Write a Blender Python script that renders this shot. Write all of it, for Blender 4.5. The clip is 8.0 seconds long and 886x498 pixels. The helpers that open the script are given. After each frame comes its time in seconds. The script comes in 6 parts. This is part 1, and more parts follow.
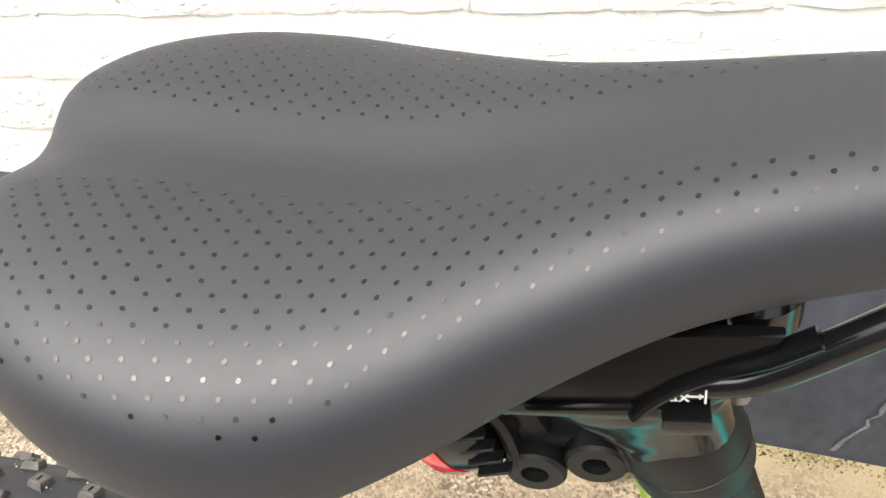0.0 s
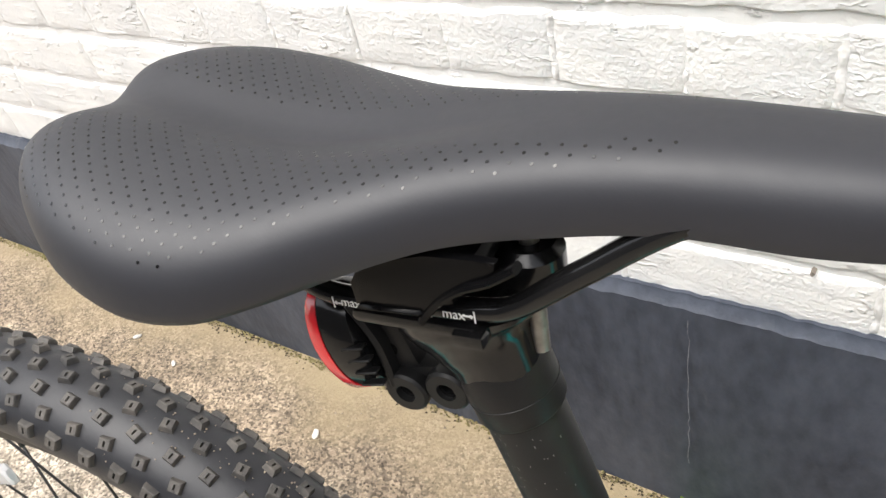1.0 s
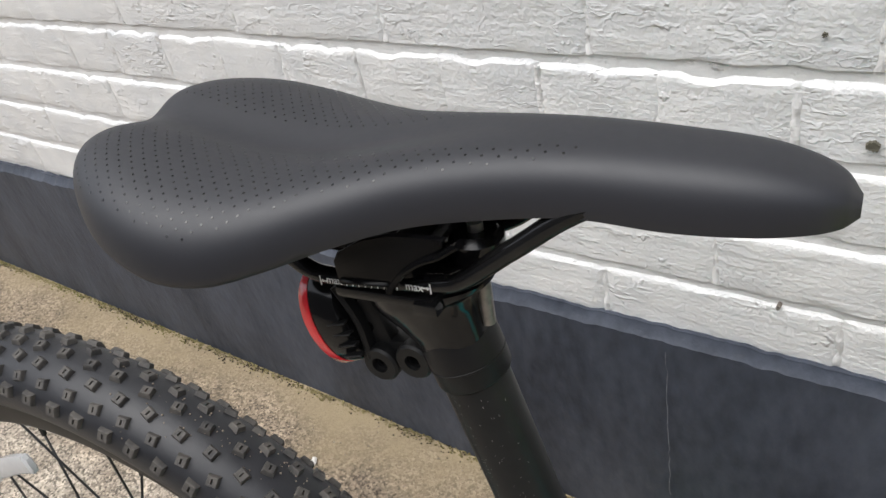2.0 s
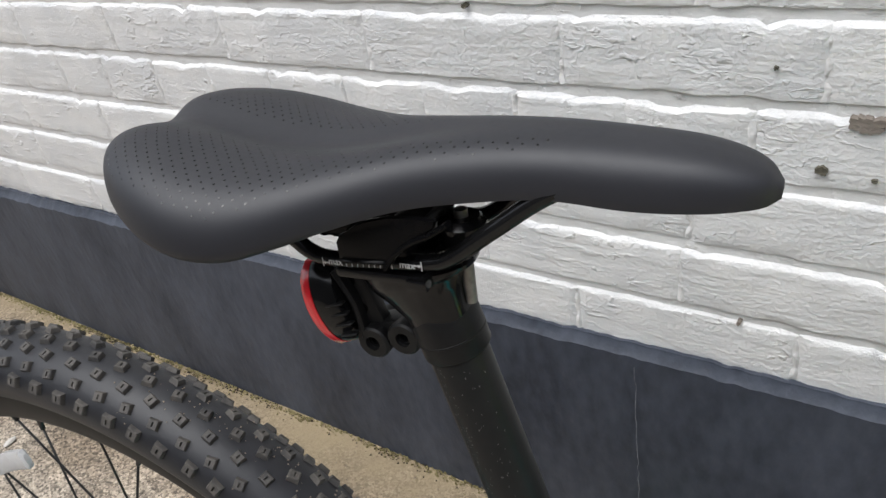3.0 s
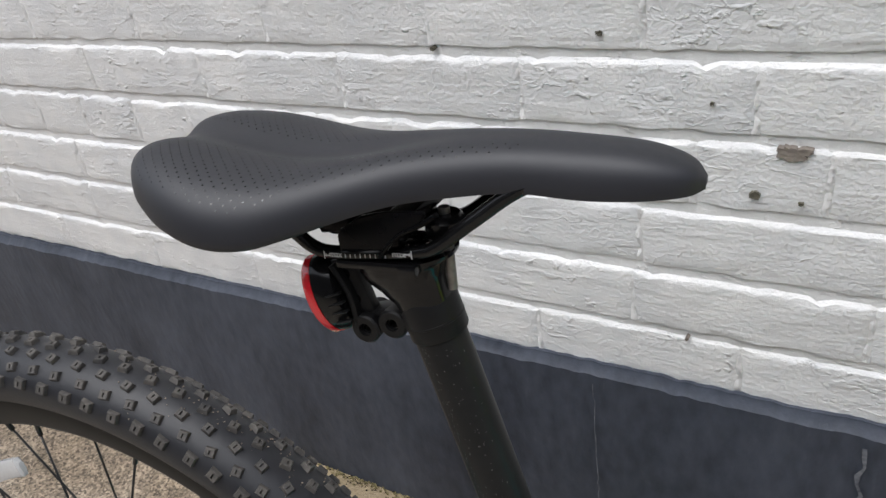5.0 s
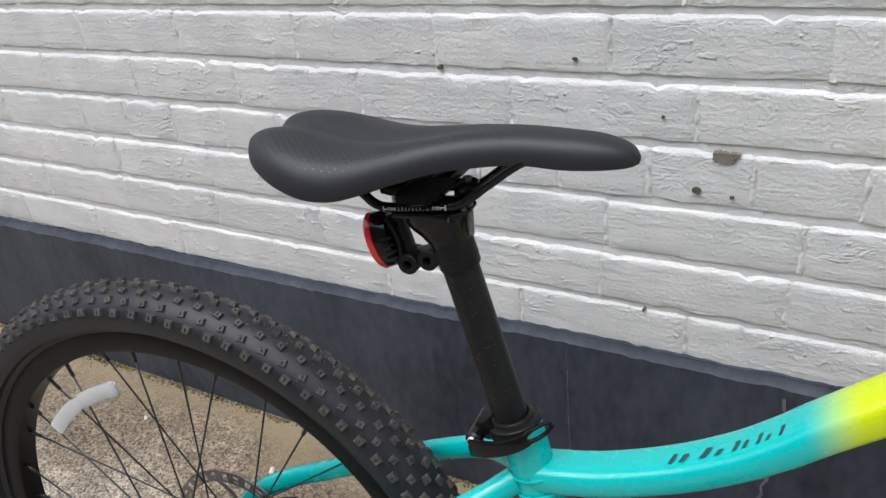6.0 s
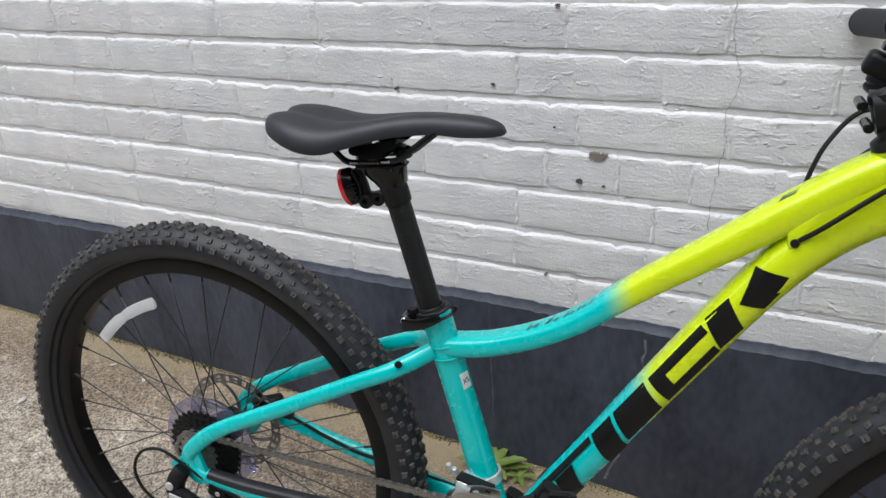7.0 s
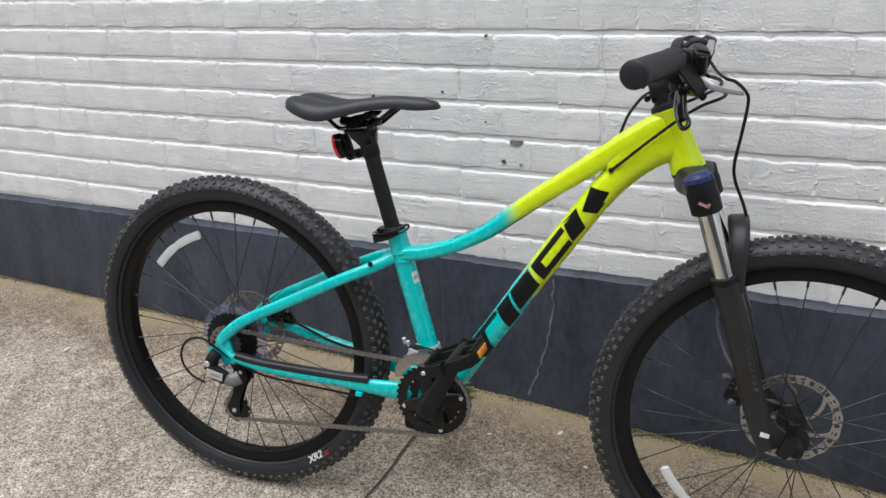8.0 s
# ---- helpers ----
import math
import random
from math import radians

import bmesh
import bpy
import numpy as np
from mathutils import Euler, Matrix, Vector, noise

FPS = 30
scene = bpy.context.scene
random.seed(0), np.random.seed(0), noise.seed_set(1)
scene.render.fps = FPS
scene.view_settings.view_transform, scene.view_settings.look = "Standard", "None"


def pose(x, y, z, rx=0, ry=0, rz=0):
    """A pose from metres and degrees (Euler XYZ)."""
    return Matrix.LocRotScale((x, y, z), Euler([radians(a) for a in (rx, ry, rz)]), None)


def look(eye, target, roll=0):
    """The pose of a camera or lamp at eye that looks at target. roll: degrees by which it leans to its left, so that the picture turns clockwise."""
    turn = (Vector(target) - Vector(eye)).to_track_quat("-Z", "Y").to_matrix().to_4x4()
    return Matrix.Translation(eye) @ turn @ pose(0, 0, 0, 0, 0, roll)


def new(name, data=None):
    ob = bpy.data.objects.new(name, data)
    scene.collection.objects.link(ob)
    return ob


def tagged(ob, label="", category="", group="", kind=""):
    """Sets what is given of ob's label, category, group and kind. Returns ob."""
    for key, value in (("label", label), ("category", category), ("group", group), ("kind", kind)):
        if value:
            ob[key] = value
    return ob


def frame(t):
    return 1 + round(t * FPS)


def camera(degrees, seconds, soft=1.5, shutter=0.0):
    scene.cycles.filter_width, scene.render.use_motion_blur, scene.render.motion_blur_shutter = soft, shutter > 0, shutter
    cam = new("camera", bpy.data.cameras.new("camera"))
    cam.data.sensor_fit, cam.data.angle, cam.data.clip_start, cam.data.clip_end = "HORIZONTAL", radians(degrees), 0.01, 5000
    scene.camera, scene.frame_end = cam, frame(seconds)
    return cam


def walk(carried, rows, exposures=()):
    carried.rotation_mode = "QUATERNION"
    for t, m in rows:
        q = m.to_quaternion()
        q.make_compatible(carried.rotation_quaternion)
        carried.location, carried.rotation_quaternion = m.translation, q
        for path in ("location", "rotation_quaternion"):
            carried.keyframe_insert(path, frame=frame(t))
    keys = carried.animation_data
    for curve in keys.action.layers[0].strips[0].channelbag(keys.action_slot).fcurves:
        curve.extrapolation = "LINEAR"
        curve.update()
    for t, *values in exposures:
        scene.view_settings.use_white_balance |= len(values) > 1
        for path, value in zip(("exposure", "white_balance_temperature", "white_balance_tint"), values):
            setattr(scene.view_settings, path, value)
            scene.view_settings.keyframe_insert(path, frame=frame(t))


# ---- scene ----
cam = camera(59.27, 8.0)
PATH = [
    (0, (-0.0030, -0.0778, 0.9030), (-0.6385, 1.0720, -0.4696), -16.05),
    (0.5, (0.0536, -0.0906, 0.9068), (-0.8215, 1.0222, -0.3604), -15.95),
    (1, (0.0953, -0.1116, 0.9142), (-0.8870, 1.0076, -0.2660), -14.58),
    (1.5, (0.1232, -0.1310, 0.9223), (-0.9032, 1.0118, -0.1959), -14.02),
    (3, (0.1621, -0.1883, 0.9341), (-0.8319, 1.0740, -0.0801), -10.64),
    (3.5, (0.1701, -0.2086, 0.9362), (-0.8018, 1.0947, -0.0470), -10.00),
    (4, (0.1771, -0.2208, 0.9403), (-0.7778, 1.1100, -0.0226), -9.53),
    (5.5, (0.1974, -0.2960, 0.9473), (-0.7114, 1.0975, 0.0296), -8.05),
    (6, (0.2468, -0.4049, 0.9953), (-0.6364, 1.0146, 0.0927), -6.73),
    (6.5, (0.3314, -0.5295, 1.0247), (-0.5240, 0.9307, 0.1609), -5.25),
    (7, (0.4367, -0.6823, 1.0438), (-0.3927, 0.8207, 0.2297), -3.97),
    (7.5, (0.5353, -0.8873, 1.0359), (-0.2735, 0.6549, 0.2759), -3.05),
    (8, (0.7009, -1.1048, 1.0594), (-0.1025, 0.4669, 0.3564), -2.72),
]
walk(cam, [(t, look(eye, target, roll)) for t, eye, target, roll in PATH],
     exposures=[(0.0, 1.70, 6900, 10), (0.5, 1.52, 6800, 10), (1.0, 1.22, 6660, 10), (1.5, 0.80, 6520, 10), (3.0, 0.40, 6320, 10), (3.5, 0.34, 6280, 10), (4.0, 0.31, 6290, 10), (5.5, 0.31, 6290, 11), (6.5, 0.21, 6140, 10), (8.0, 0.35, 6180, 10)])

# ---- light: bright overcast sky ----
world = bpy.data.worlds.new("overcast_sky")
scene.world = world
world.use_nodes = True
wn, wl = world.node_tree.nodes, world.node_tree.links
wn.clear()
sky = wn.new("ShaderNodeTexSky")
sky.sky_type, sky.sun_disc = "NISHITA", False
sky.sun_elevation, sky.sun_rotation = radians(70), radians(205)
sky.dust_density, sky.air_density = 3.0, 1.0
grey = wn.new("ShaderNodeHueSaturation")
grey.inputs["Saturation"].default_value = 0.32
back = wn.new("ShaderNodeBackground")
back.inputs["Strength"].default_value = 0.17
wout = wn.new("ShaderNodeOutputWorld")
wl.new(sky.outputs[0], grey.inputs["Color"])
wl.new(grey.outputs[0], back.inputs["Color"])
wl.new(back.outputs[0], wout.inputs["Surface"])
sun_data = bpy.data.lights.new("sun", "SUN")
sun_data.energy, sun_data.angle, sun_data.color = 1.5, radians(60), (1.0, 0.985, 0.965)
sun = new("sun", sun_data)
sun.matrix_world = look((-0.7, -1.8, 4.3), (0, 0, 0))


# ---- materials ----
def surf(name, col, col2=None, rough=0.5, metal=0.0, scale=30.0, bump=0.1, bscale=None, big=None, coat=0.0, rough2=None, spec=0.5, dist=0.001, rnd=0.0, trans=0.0):
    """A surface with two tones mixed by grain and stains, fine relief and uneven gloss."""
    m = bpy.data.materials.new(name)
    m.use_nodes = True
    n, l = m.node_tree.nodes, m.node_tree.links
    b = n["Principled BSDF"]
    b.inputs["Metallic"].default_value = metal
    b.inputs["Coat Weight"].default_value = coat
    b.inputs["Coat Roughness"].default_value = 0.08
    b.inputs["Specular IOR Level"].default_value = spec
    b.inputs["Transmission Weight"].default_value = trans
    tc = n.new("ShaderNodeTexCoord")
    fine = n.new("ShaderNodeTexNoise")
    fine.inputs["Scale"].default_value, fine.inputs["Detail"].default_value = scale, 6
    l.new(tc.outputs["Object"], fine.inputs["Vector"])
    wide = n.new("ShaderNodeTexNoise")
    wide.inputs["Scale"].default_value, wide.inputs["Detail"].default_value = big or scale / 9, 4
    l.new(tc.outputs["Object"], wide.inputs["Vector"])
    both = n.new("ShaderNodeMath")
    both.operation = "MULTIPLY_ADD"
    l.new(wide.outputs["Fac"], both.inputs[0])
    both.inputs[1].default_value = 0.6
    half = n.new("ShaderNodeMath")
    half.operation = "MULTIPLY"
    l.new(fine.outputs["Fac"], half.inputs[0])
    half.inputs[1].default_value = 0.4
    l.new(half.outputs[0], both.inputs[2])
    ramp = n.new("ShaderNodeMapRange")
    ramp.inputs["From Min"].default_value, ramp.inputs["From Max"].default_value = 0.33, 0.67
    l.new(both.outputs[0], ramp.inputs["Value"])
    mix = n.new("ShaderNodeMix")
    mix.data_type = "RGBA"
    mix.inputs["A"].default_value = (*col, 1)
    mix.inputs["B"].default_value = (*(col2 or [c * 0.8 for c in col]), 1)
    l.new(ramp.outputs[0], mix.inputs["Factor"])
    colour = mix.outputs["Result"]
    if rnd:
        info = n.new("ShaderNodeObjectInfo")
        val = n.new("ShaderNodeMapRange")
        val.inputs["To Min"].default_value, val.inputs["To Max"].default_value = 1 - rnd, 1 + rnd
        l.new(info.outputs["Random"], val.inputs["Value"])
        hs = n.new("ShaderNodeHueSaturation")
        l.new(val.outputs[0], hs.inputs["Value"])
        l.new(colour, hs.inputs["Color"])
        colour = hs.outputs[0]
    l.new(colour, b.inputs["Base Color"])
    rr = n.new("ShaderNodeMapRange")
    rr.inputs["To Min"].default_value, rr.inputs["To Max"].default_value = rough, rough2 if rough2 is not None else min(1, rough * 1.25)
    l.new(fine.outputs["Fac"], rr.inputs["Value"])
    l.new(rr.outputs[0], b.inputs["Roughness"])
    if bump:
        rel = n.new("ShaderNodeTexNoise")
        rel.inputs["Scale"].default_value, rel.inputs["Detail"].default_value = bscale or scale * 3, 5
        l.new(tc.outputs["Object"], rel.inputs["Vector"])
        bp = n.new("ShaderNodeBump")
        bp.inputs["Strength"].default_value, bp.inputs["Distance"].default_value = bump, dist
        l.new(rel.outputs["Fac"], bp.inputs["Height"])
        l.new(bp.outputs[0], b.inputs["Normal"])
    return m


WHITE = surf("white_masonry_paint", (0.80, 0.79, 0.765), (0.66, 0.665, 0.665), 0.55, scale=30, bump=0.64, bscale=240, big=9.0, dist=0.0022, rnd=0.03)

def lumpy(m, stretch, scale, dist, strength, streaks=False):
    """Adds slow, drawn-out unevenness under the fine relief of a surface."""
    n, l = m.node_tree.nodes, m.node_tree.links
    fine = [x for x in n if x.bl_idname == "ShaderNodeBump"][0]
    tc = n.new("ShaderNodeTexCoord")
    mp = n.new("ShaderNodeMapping")
    mp.inputs["Scale"].default_value = stretch
    info = n.new("ShaderNodeObjectInfo")
    off = n.new("ShaderNodeVectorMath")
    off.operation = "SCALE"
    off.inputs[0].default_value = (37.0, 11.0, 23.0)
    l.new(info.outputs["Random"], off.inputs["Scale"])
    add = n.new("ShaderNodeVectorMath")
    l.new(tc.outputs["Object"], add.inputs[0])
    l.new(off.outputs[0], add.inputs[1])
    l.new(add.outputs[0], mp.inputs["Vector"])
    for x in [k for k in n if k.bl_idname == "ShaderNodeTexNoise"]:
        l.new((mp if streaks else add).outputs[0], x.inputs["Vector"])
    ns = n.new("ShaderNodeTexNoise")
    ns.inputs["Scale"].default_value, ns.inputs["Detail"].default_value, ns.inputs["Distortion"].default_value = scale, 5, 0.0
    l.new(mp.outputs[0], ns.inputs["Vector"])
    bp = n.new("ShaderNodeBump")
    bp.inputs["Strength"].default_value, bp.inputs["Distance"].default_value = strength, dist
    l.new(ns.outputs["Fac"], bp.inputs["Height"])
    l.new(bp.outputs[0], fine.inputs["Normal"])



def thick_paint(m):
    """Relief of many coats on old brick: slow lumps, drag marks, skin edges, pits and blobs."""
    n, l = m.node_tree.nodes, m.node_tree.links
    fine = [x for x in n if x.bl_idname == "ShaderNodeBump"][0]
    tc = n.new("ShaderNodeTexCoord")
    info = n.new("ShaderNodeObjectInfo")
    off = n.new("ShaderNodeVectorMath")
    off.operation = "SCALE"
    off.inputs[0].default_value = (37.0, 11.0, 23.0)
    l.new(info.outputs["Random"], off.inputs["Scale"])
    add = n.new("ShaderNodeVectorMath")
    l.new(tc.outputs["Object"], add.inputs[0])
    l.new(off.outputs[0], add.inputs[1])
    for x in [k for k in n if k.bl_idname == "ShaderNodeTexNoise"]:
        l.new(add.outputs[0], x.inputs["Vector"])
    last = None

    def tex(scale, detail, stretch, twist=0.0):
        mp = n.new("ShaderNodeMapping")
        mp.inputs["Scale"].default_value = stretch
        l.new(add.outputs[0], mp.inputs["Vector"])
        t = n.new("ShaderNodeTexNoise")
        t.inputs["Scale"].default_value, t.inputs["Detail"].default_value, t.inputs["Distortion"].default_value = scale, detail, twist
        l.new(mp.outputs[0], t.inputs["Vector"])
        return t.outputs["Fac"]

    def ranged(value, a, b, to0=0.0, to1=1.0):
        r = n.new("ShaderNodeMapRange")
        r.interpolation_type = "SMOOTHSTEP"
        for key, v in (("From Min", a), ("From Max", b), ("To Min", to0), ("To Max", to1)):
            r.inputs[key].default_value = v
        l.new(value, r.inputs["Value"])
        return r.outputs[0]

    def maths(kind, a, b):
        k = n.new("ShaderNodeMath")
        k.operation = kind
        l.new(a, k.inputs[0])
        if isinstance(b, float):
            k.inputs[1].default_value = b
        else:
            l.new(b, k.inputs[1])
        return k.outputs[0]

    def relief(height, dist, strength):
        nonlocal last
        bp = n.new("ShaderNodeBump")
        bp.inputs["Strength"].default_value, bp.inputs["Distance"].default_value = strength, dist
        l.new(height, bp.inputs["Height"])
        if last:
            l.new(last, bp.inputs["Normal"])
        last = bp.outputs[0]

    relief(tex(16, 3, (1, 1, 1.2)), 0.008, 0.30)
    relief(tex(60, 5, (0.22, 1, 2.0)), 0.005, 0.22)
    edge = maths("ABSOLUTE", maths("SUBTRACT", tex(15, 5, (0.8, 1, 1.4), 0.15), 0.5), 0.0)
    relief(maths("MULTIPLY", ranged(edge, 0.0, 0.014, 1.0, 0.0), ranged(tex(9, 2, (1, 1, 1)), 0.50, 0.60)), 0.0014, 0.45)
    rough_patch = ranged(tex(8, 3, (1, 1, 1)), 0.47, 0.62, 0.18, 1.0)
    relief(maths("MULTIPLY", ranged(tex(74, 5, (0.9, 1, 1.2), 0.1), 0.58, 0.72), rough_patch), 0.0032, 0.60)
    relief(maths("MULTIPLY", ranged(tex(50, 5, (0.5, 1, 1.5), 0.1), 0.56, 0.68), rough_patch), 0.0024, 0.50)
    l.new(last, fine.inputs["Normal"])


thick_paint(WHITE)
MORTAR = surf("painted_mortar", (0.76, 0.755, 0.74), (0.66, 0.65, 0.63), 0.6, scale=40, bump=0.6, bscale=130, big=5, dist=0.003)
thick_paint(MORTAR)
PLINTH = surf("charcoal_masonry_paint", (0.019, 0.024, 0.036), (0.068, 0.078, 0.102), 0.48, scale=60, bump=0.4, bscale=90, big=6.0, dist=0.003, spec=0.4)
lumpy(PLINTH, (1.25, 1, 0.6), 20, 0.005, 0.4, True)
BLACK_COVER = surf("matt_black_saddle_cover", (0.0074, 0.0084, 0.0128), (0.0094, 0.0104, 0.0150), 0.50, scale=300, bump=0.10, bscale=1400, dist=0.0003, rough2=0.60, spec=0.66)
HOLE = surf("glossy_perforation", (0.004, 0.004, 0.004), None, 0.13, scale=400, bump=0.0, spec=0.5)
GLOSS_BLACK = surf("gloss_black_metal", (0.005, 0.005, 0.0055), (0.008, 0.008, 0.008), 0.10, scale=90, bump=0.03, bscale=300, rough2=0.20, spec=0.34)
SATIN_BLACK = surf("satin_black_metal", (0.008, 0.008, 0.008), (0.014, 0.014, 0.0135), 0.33, scale=120, bump=0.08, bscale=500, dist=0.0004, rough2=0.5, spec=0.24)
PLASTIC = surf("black_plastic", (0.006, 0.006, 0.0065), (0.010, 0.010, 0.010), 0.4, scale=150, bump=0.12, bscale=700, dist=0.0004, spec=0.24)
RUBBER = surf("tyre_rubber", (0.0115, 0.0122, 0.0148), (0.0205, 0.0212, 0.0245), 0.40, scale=70, bump=0.2, bscale=400, big=9, dist=0.0006, spec=0.42)
DUSTY = surf("dusty_tread_rubber", (0.028, 0.0278, 0.028), (0.106, 0.096, 0.084), 0.6, scale=260, bump=0.3, bscale=600, big=40, dist=0.0008, spec=0.38)
GRIT = surf("sandy_grit", (0.40, 0.33, 0.25), (0.13, 0.10, 0.075), 0.9, scale=110, bump=0.0)
CLAMP_BLACK = surf("black_anodised_clamp", (0.002, 0.002, 0.0025), (0.004, 0.004, 0.004), 0.18, scale=120, bump=0.05, bscale=500, dist=0.0003, spec=0.09)
RIM = surf("black_anodised_rim", (0.0045, 0.0045, 0.005), (0.009, 0.0088, 0.0085), 0.34, scale=60, bump=0.05, bscale=300, dist=0.0004, spec=0.2)
SPOKE = surf("black_steel_spoke", (0.05, 0.05, 0.05), (0.09, 0.09, 0.09), 0.26, metal=0.75, scale=60, bump=0.0)
STEEL = surf("brushed_steel", (0.55, 0.54, 0.52), (0.38, 0.37, 0.35), 0.28, metal=1.0, scale=90, bump=0.1, bscale=600, dist=0.0003)
CHROME = surf("polished_stanchion", (0.75, 0.74, 0.72), (0.66, 0.64, 0.60), 0.07, metal=1.0, scale=40, bump=0.0)
DARK_STEEL = surf("oily_chain_steel", (0.36, 0.345, 0.32), (0.17, 0.16, 0.15), 0.36, metal=0.8, scale=300, bump=0.1, bscale=900, dist=0.0003)
FORK_GREY = surf("black_fork_casting", (0.013, 0.0128, 0.0125), (0.021, 0.020, 0.0195), 0.36, scale=80, bump=0.08, bscale=500, dist=0.0004, spec=0.4)
GREY_PLASTIC = surf("grey_plastic", (0.15, 0.15, 0.155), (0.20, 0.20, 0.20), 0.42, scale=120, bump=0.08, bscale=500, dist=0.0003)
LEVER_GREY = surf("grey_alloy_lever", (0.34, 0.34, 0.345), (0.26, 0.26, 0.265), 0.35, metal=0.4, scale=120, bump=0.05, bscale=500, dist=0.0003)
SILVER = surf("silver_alloy", (0.66, 0.66, 0.65), (0.54, 0.54, 0.53), 0.3, metal=0.55, scale=150, bump=0.05, bscale=600, dist=0.0003)
WHITE_PRINT = surf("white_print", (0.75, 0.75, 0.74), (0.62, 0.62, 0.61), 0.5, scale=300, bump=0.0)
BLACK_PRINT = surf("black_decal", (0.006, 0.006, 0.006), (0.009, 0.009, 0.009), 0.34, scale=200, bump=0.0, spec=0.22)
GREY_PRINT = surf("dark_teal_print", (0.02, 0.06, 0.065), (0.025, 0.07, 0.07), 0.35, scale=200, bump=0.0)
RED_PRINT = surf("red_print", (0.5, 0.03, 0.03), (0.4, 0.03, 0.03), 0.4, scale=200, bump=0.0)
PINK_PRINT = surf("faded_red_print", (0.55, 0.22, 0.2), (0.5, 0.3, 0.28), 0.4, scale=200, bump=0.0)
BLUE = surf("blue_plastic_dial", (0.025, 0.04, 0.16), (0.02, 0.03, 0.11), 0.35, scale=100, bump=0.05)
RED_LENS = surf("red_lens", (0.80, 0.014, 0.026), (0.68, 0.012, 0.02), 0.12, scale=200, bump=0.15, bscale=800, coat=0.6, dist=0.0004)
REFLECTOR = surf("frosted_reflector_plastic", (0.90, 0.91, 0.91), (0.80, 0.81, 0.81), 0.16, scale=200, bump=0.35, bscale=420, coat=0.6, dist=0.0006, trans=0.42)
AMBER = surf("amber_reflector", (0.75, 0.28, 0.02), (0.6, 0.2, 0.01), 0.2, scale=200, bump=0.1, coat=0.5)
LEAF = surf("weed_leaf", (0.10, 0.17, 0.025), (0.18, 0.21, 0.04), 0.5, scale=90, bump=0.2, bscale=200, dist=0.0006)
MOSS = surf("dry_moss_and_dirt", (0.27, 0.23, 0.10), (0.15, 0.125, 0.06), 0.95, scale=60, bump=0.3, bscale=500, big=9, dist=0.001)
PEBBLE = surf("pale_stone_chip", (0.72, 0.70, 0.66), (0.5, 0.47, 0.42), 0.8, scale=200, bump=0.2, rnd=0.15)
CHIP = surf("bare_brick_patch", (0.27, 0.235, 0.20), (0.18, 0.155, 0.13), 0.9, scale=150, bump=0.6, bscale=400, dist=0.002)
PITDARK = surf("dark_pit_in_masonry", (0.15, 0.138, 0.10), (0.07, 0.065, 0.05), 0.95, scale=200, bump=0.5, bscale=500, dist=0.002)

# clear plastic spoke guard
GUARD = bpy.data.materials.new("clear_blue_tinted_plastic")
GUARD.use_nodes = True
gb = GUARD.node_tree.nodes["Principled BSDF"]
gb.inputs["Base Color"].default_value = (0.66, 0.67, 0.90, 1)
gb.inputs["Roughness"].default_value = 0.06
gb.inputs["Transmission Weight"].default_value = 0.93
gb.inputs["IOR"].default_value = 1.32

# frame paint: teal running into yellow-green across the main tubes
PAINT = surf("teal_to_yellow_frame_paint", (0.02, 0.50, 0.46), None, 0.24, scale=60, bump=0.02, bscale=300, coat=0.4, dist=0.0003, rough2=0.3)
pn, pl = PAINT.node_tree.nodes, PAINT.node_tree.links
ptc = pn.new("ShaderNodeTexCoord")
along = pn.new("ShaderNodeVectorMath")
along.operation = "DOT_PRODUCT"
along.inputs[1].default_value = (0.959, 0.0, 0.285)
pl.new(ptc.outputs["Object"], along.inputs[0])
fade = pn.new("ShaderNodeMapRange")
fade.interpolation_type = "SMOOTHSTEP"
fade.inputs["From Min"].default_value, fade.inputs["From Max"].default_value = 0.740, 0.782
pl.new(along.outputs["Value"], fade.inputs["Value"])
pnoise = pn.new("ShaderNodeTexNoise")
pnoise.inputs["Scale"].default_value = 14
pl.new(ptc.outputs["Object"], pnoise.inputs["Vector"])
pmix = pn.new("ShaderNodeMix")
pmix.data_type = "RGBA"
pmix.inputs["A"].default_value = (0.004, 0.52, 0.50, 1)
pmix.inputs["B"].default_value = (0.62, 0.77, 0.0, 1)
pl.new(fade.outputs[0], pmix.inputs["Factor"])
phs = pn.new("ShaderNodeHueSaturation")
pval = pn.new("ShaderNodeMapRange")
pval.inputs["To Min"].default_value, pval.inputs["To Max"].default_value = 0.985, 1.015
pl.new(pnoise.outputs["Fac"], pval.inputs["Value"])
pl.new(pval.outputs[0], phs.inputs["Value"])
pl.new(pmix.outputs["Result"], phs.inputs["Color"])
pl.new(phs.outputs[0], pn["Principled BSDF"].inputs["Base Color"])

# ground: old exposed-aggregate concrete, dirtier and yellower along the wall
GROUND = surf("worn_aggregate_concrete", (0.45, 0.392, 0.318), (0.20, 0.170, 0.132), 0.88, scale=75, bump=0.8, bscale=330, big=3.4, dist=0.003)
gn, gl = GROUND.node_tree.nodes, GROUND.node_tree.links
gtc = gn.new("ShaderNodeTexCoord")
stone = gn.new("ShaderNodeTexVoronoi")
stone.inputs["Scale"].default_value = 290
gl.new(gtc.outputs["Object"], stone.inputs["Vector"])
sat = gn.new("ShaderNodeSeparateColor")
gl.new(stone.outputs["Color"], sat.inputs[0])
smap = gn.new("ShaderNodeMapRange")
smap.inputs["To Min"].default_value, smap.inputs["To Max"].default_value = 0.32, 1.68
gl.new(sat.outputs[0], smap.inputs["Value"])
ghs = gn.new("ShaderNodeHueSaturation")
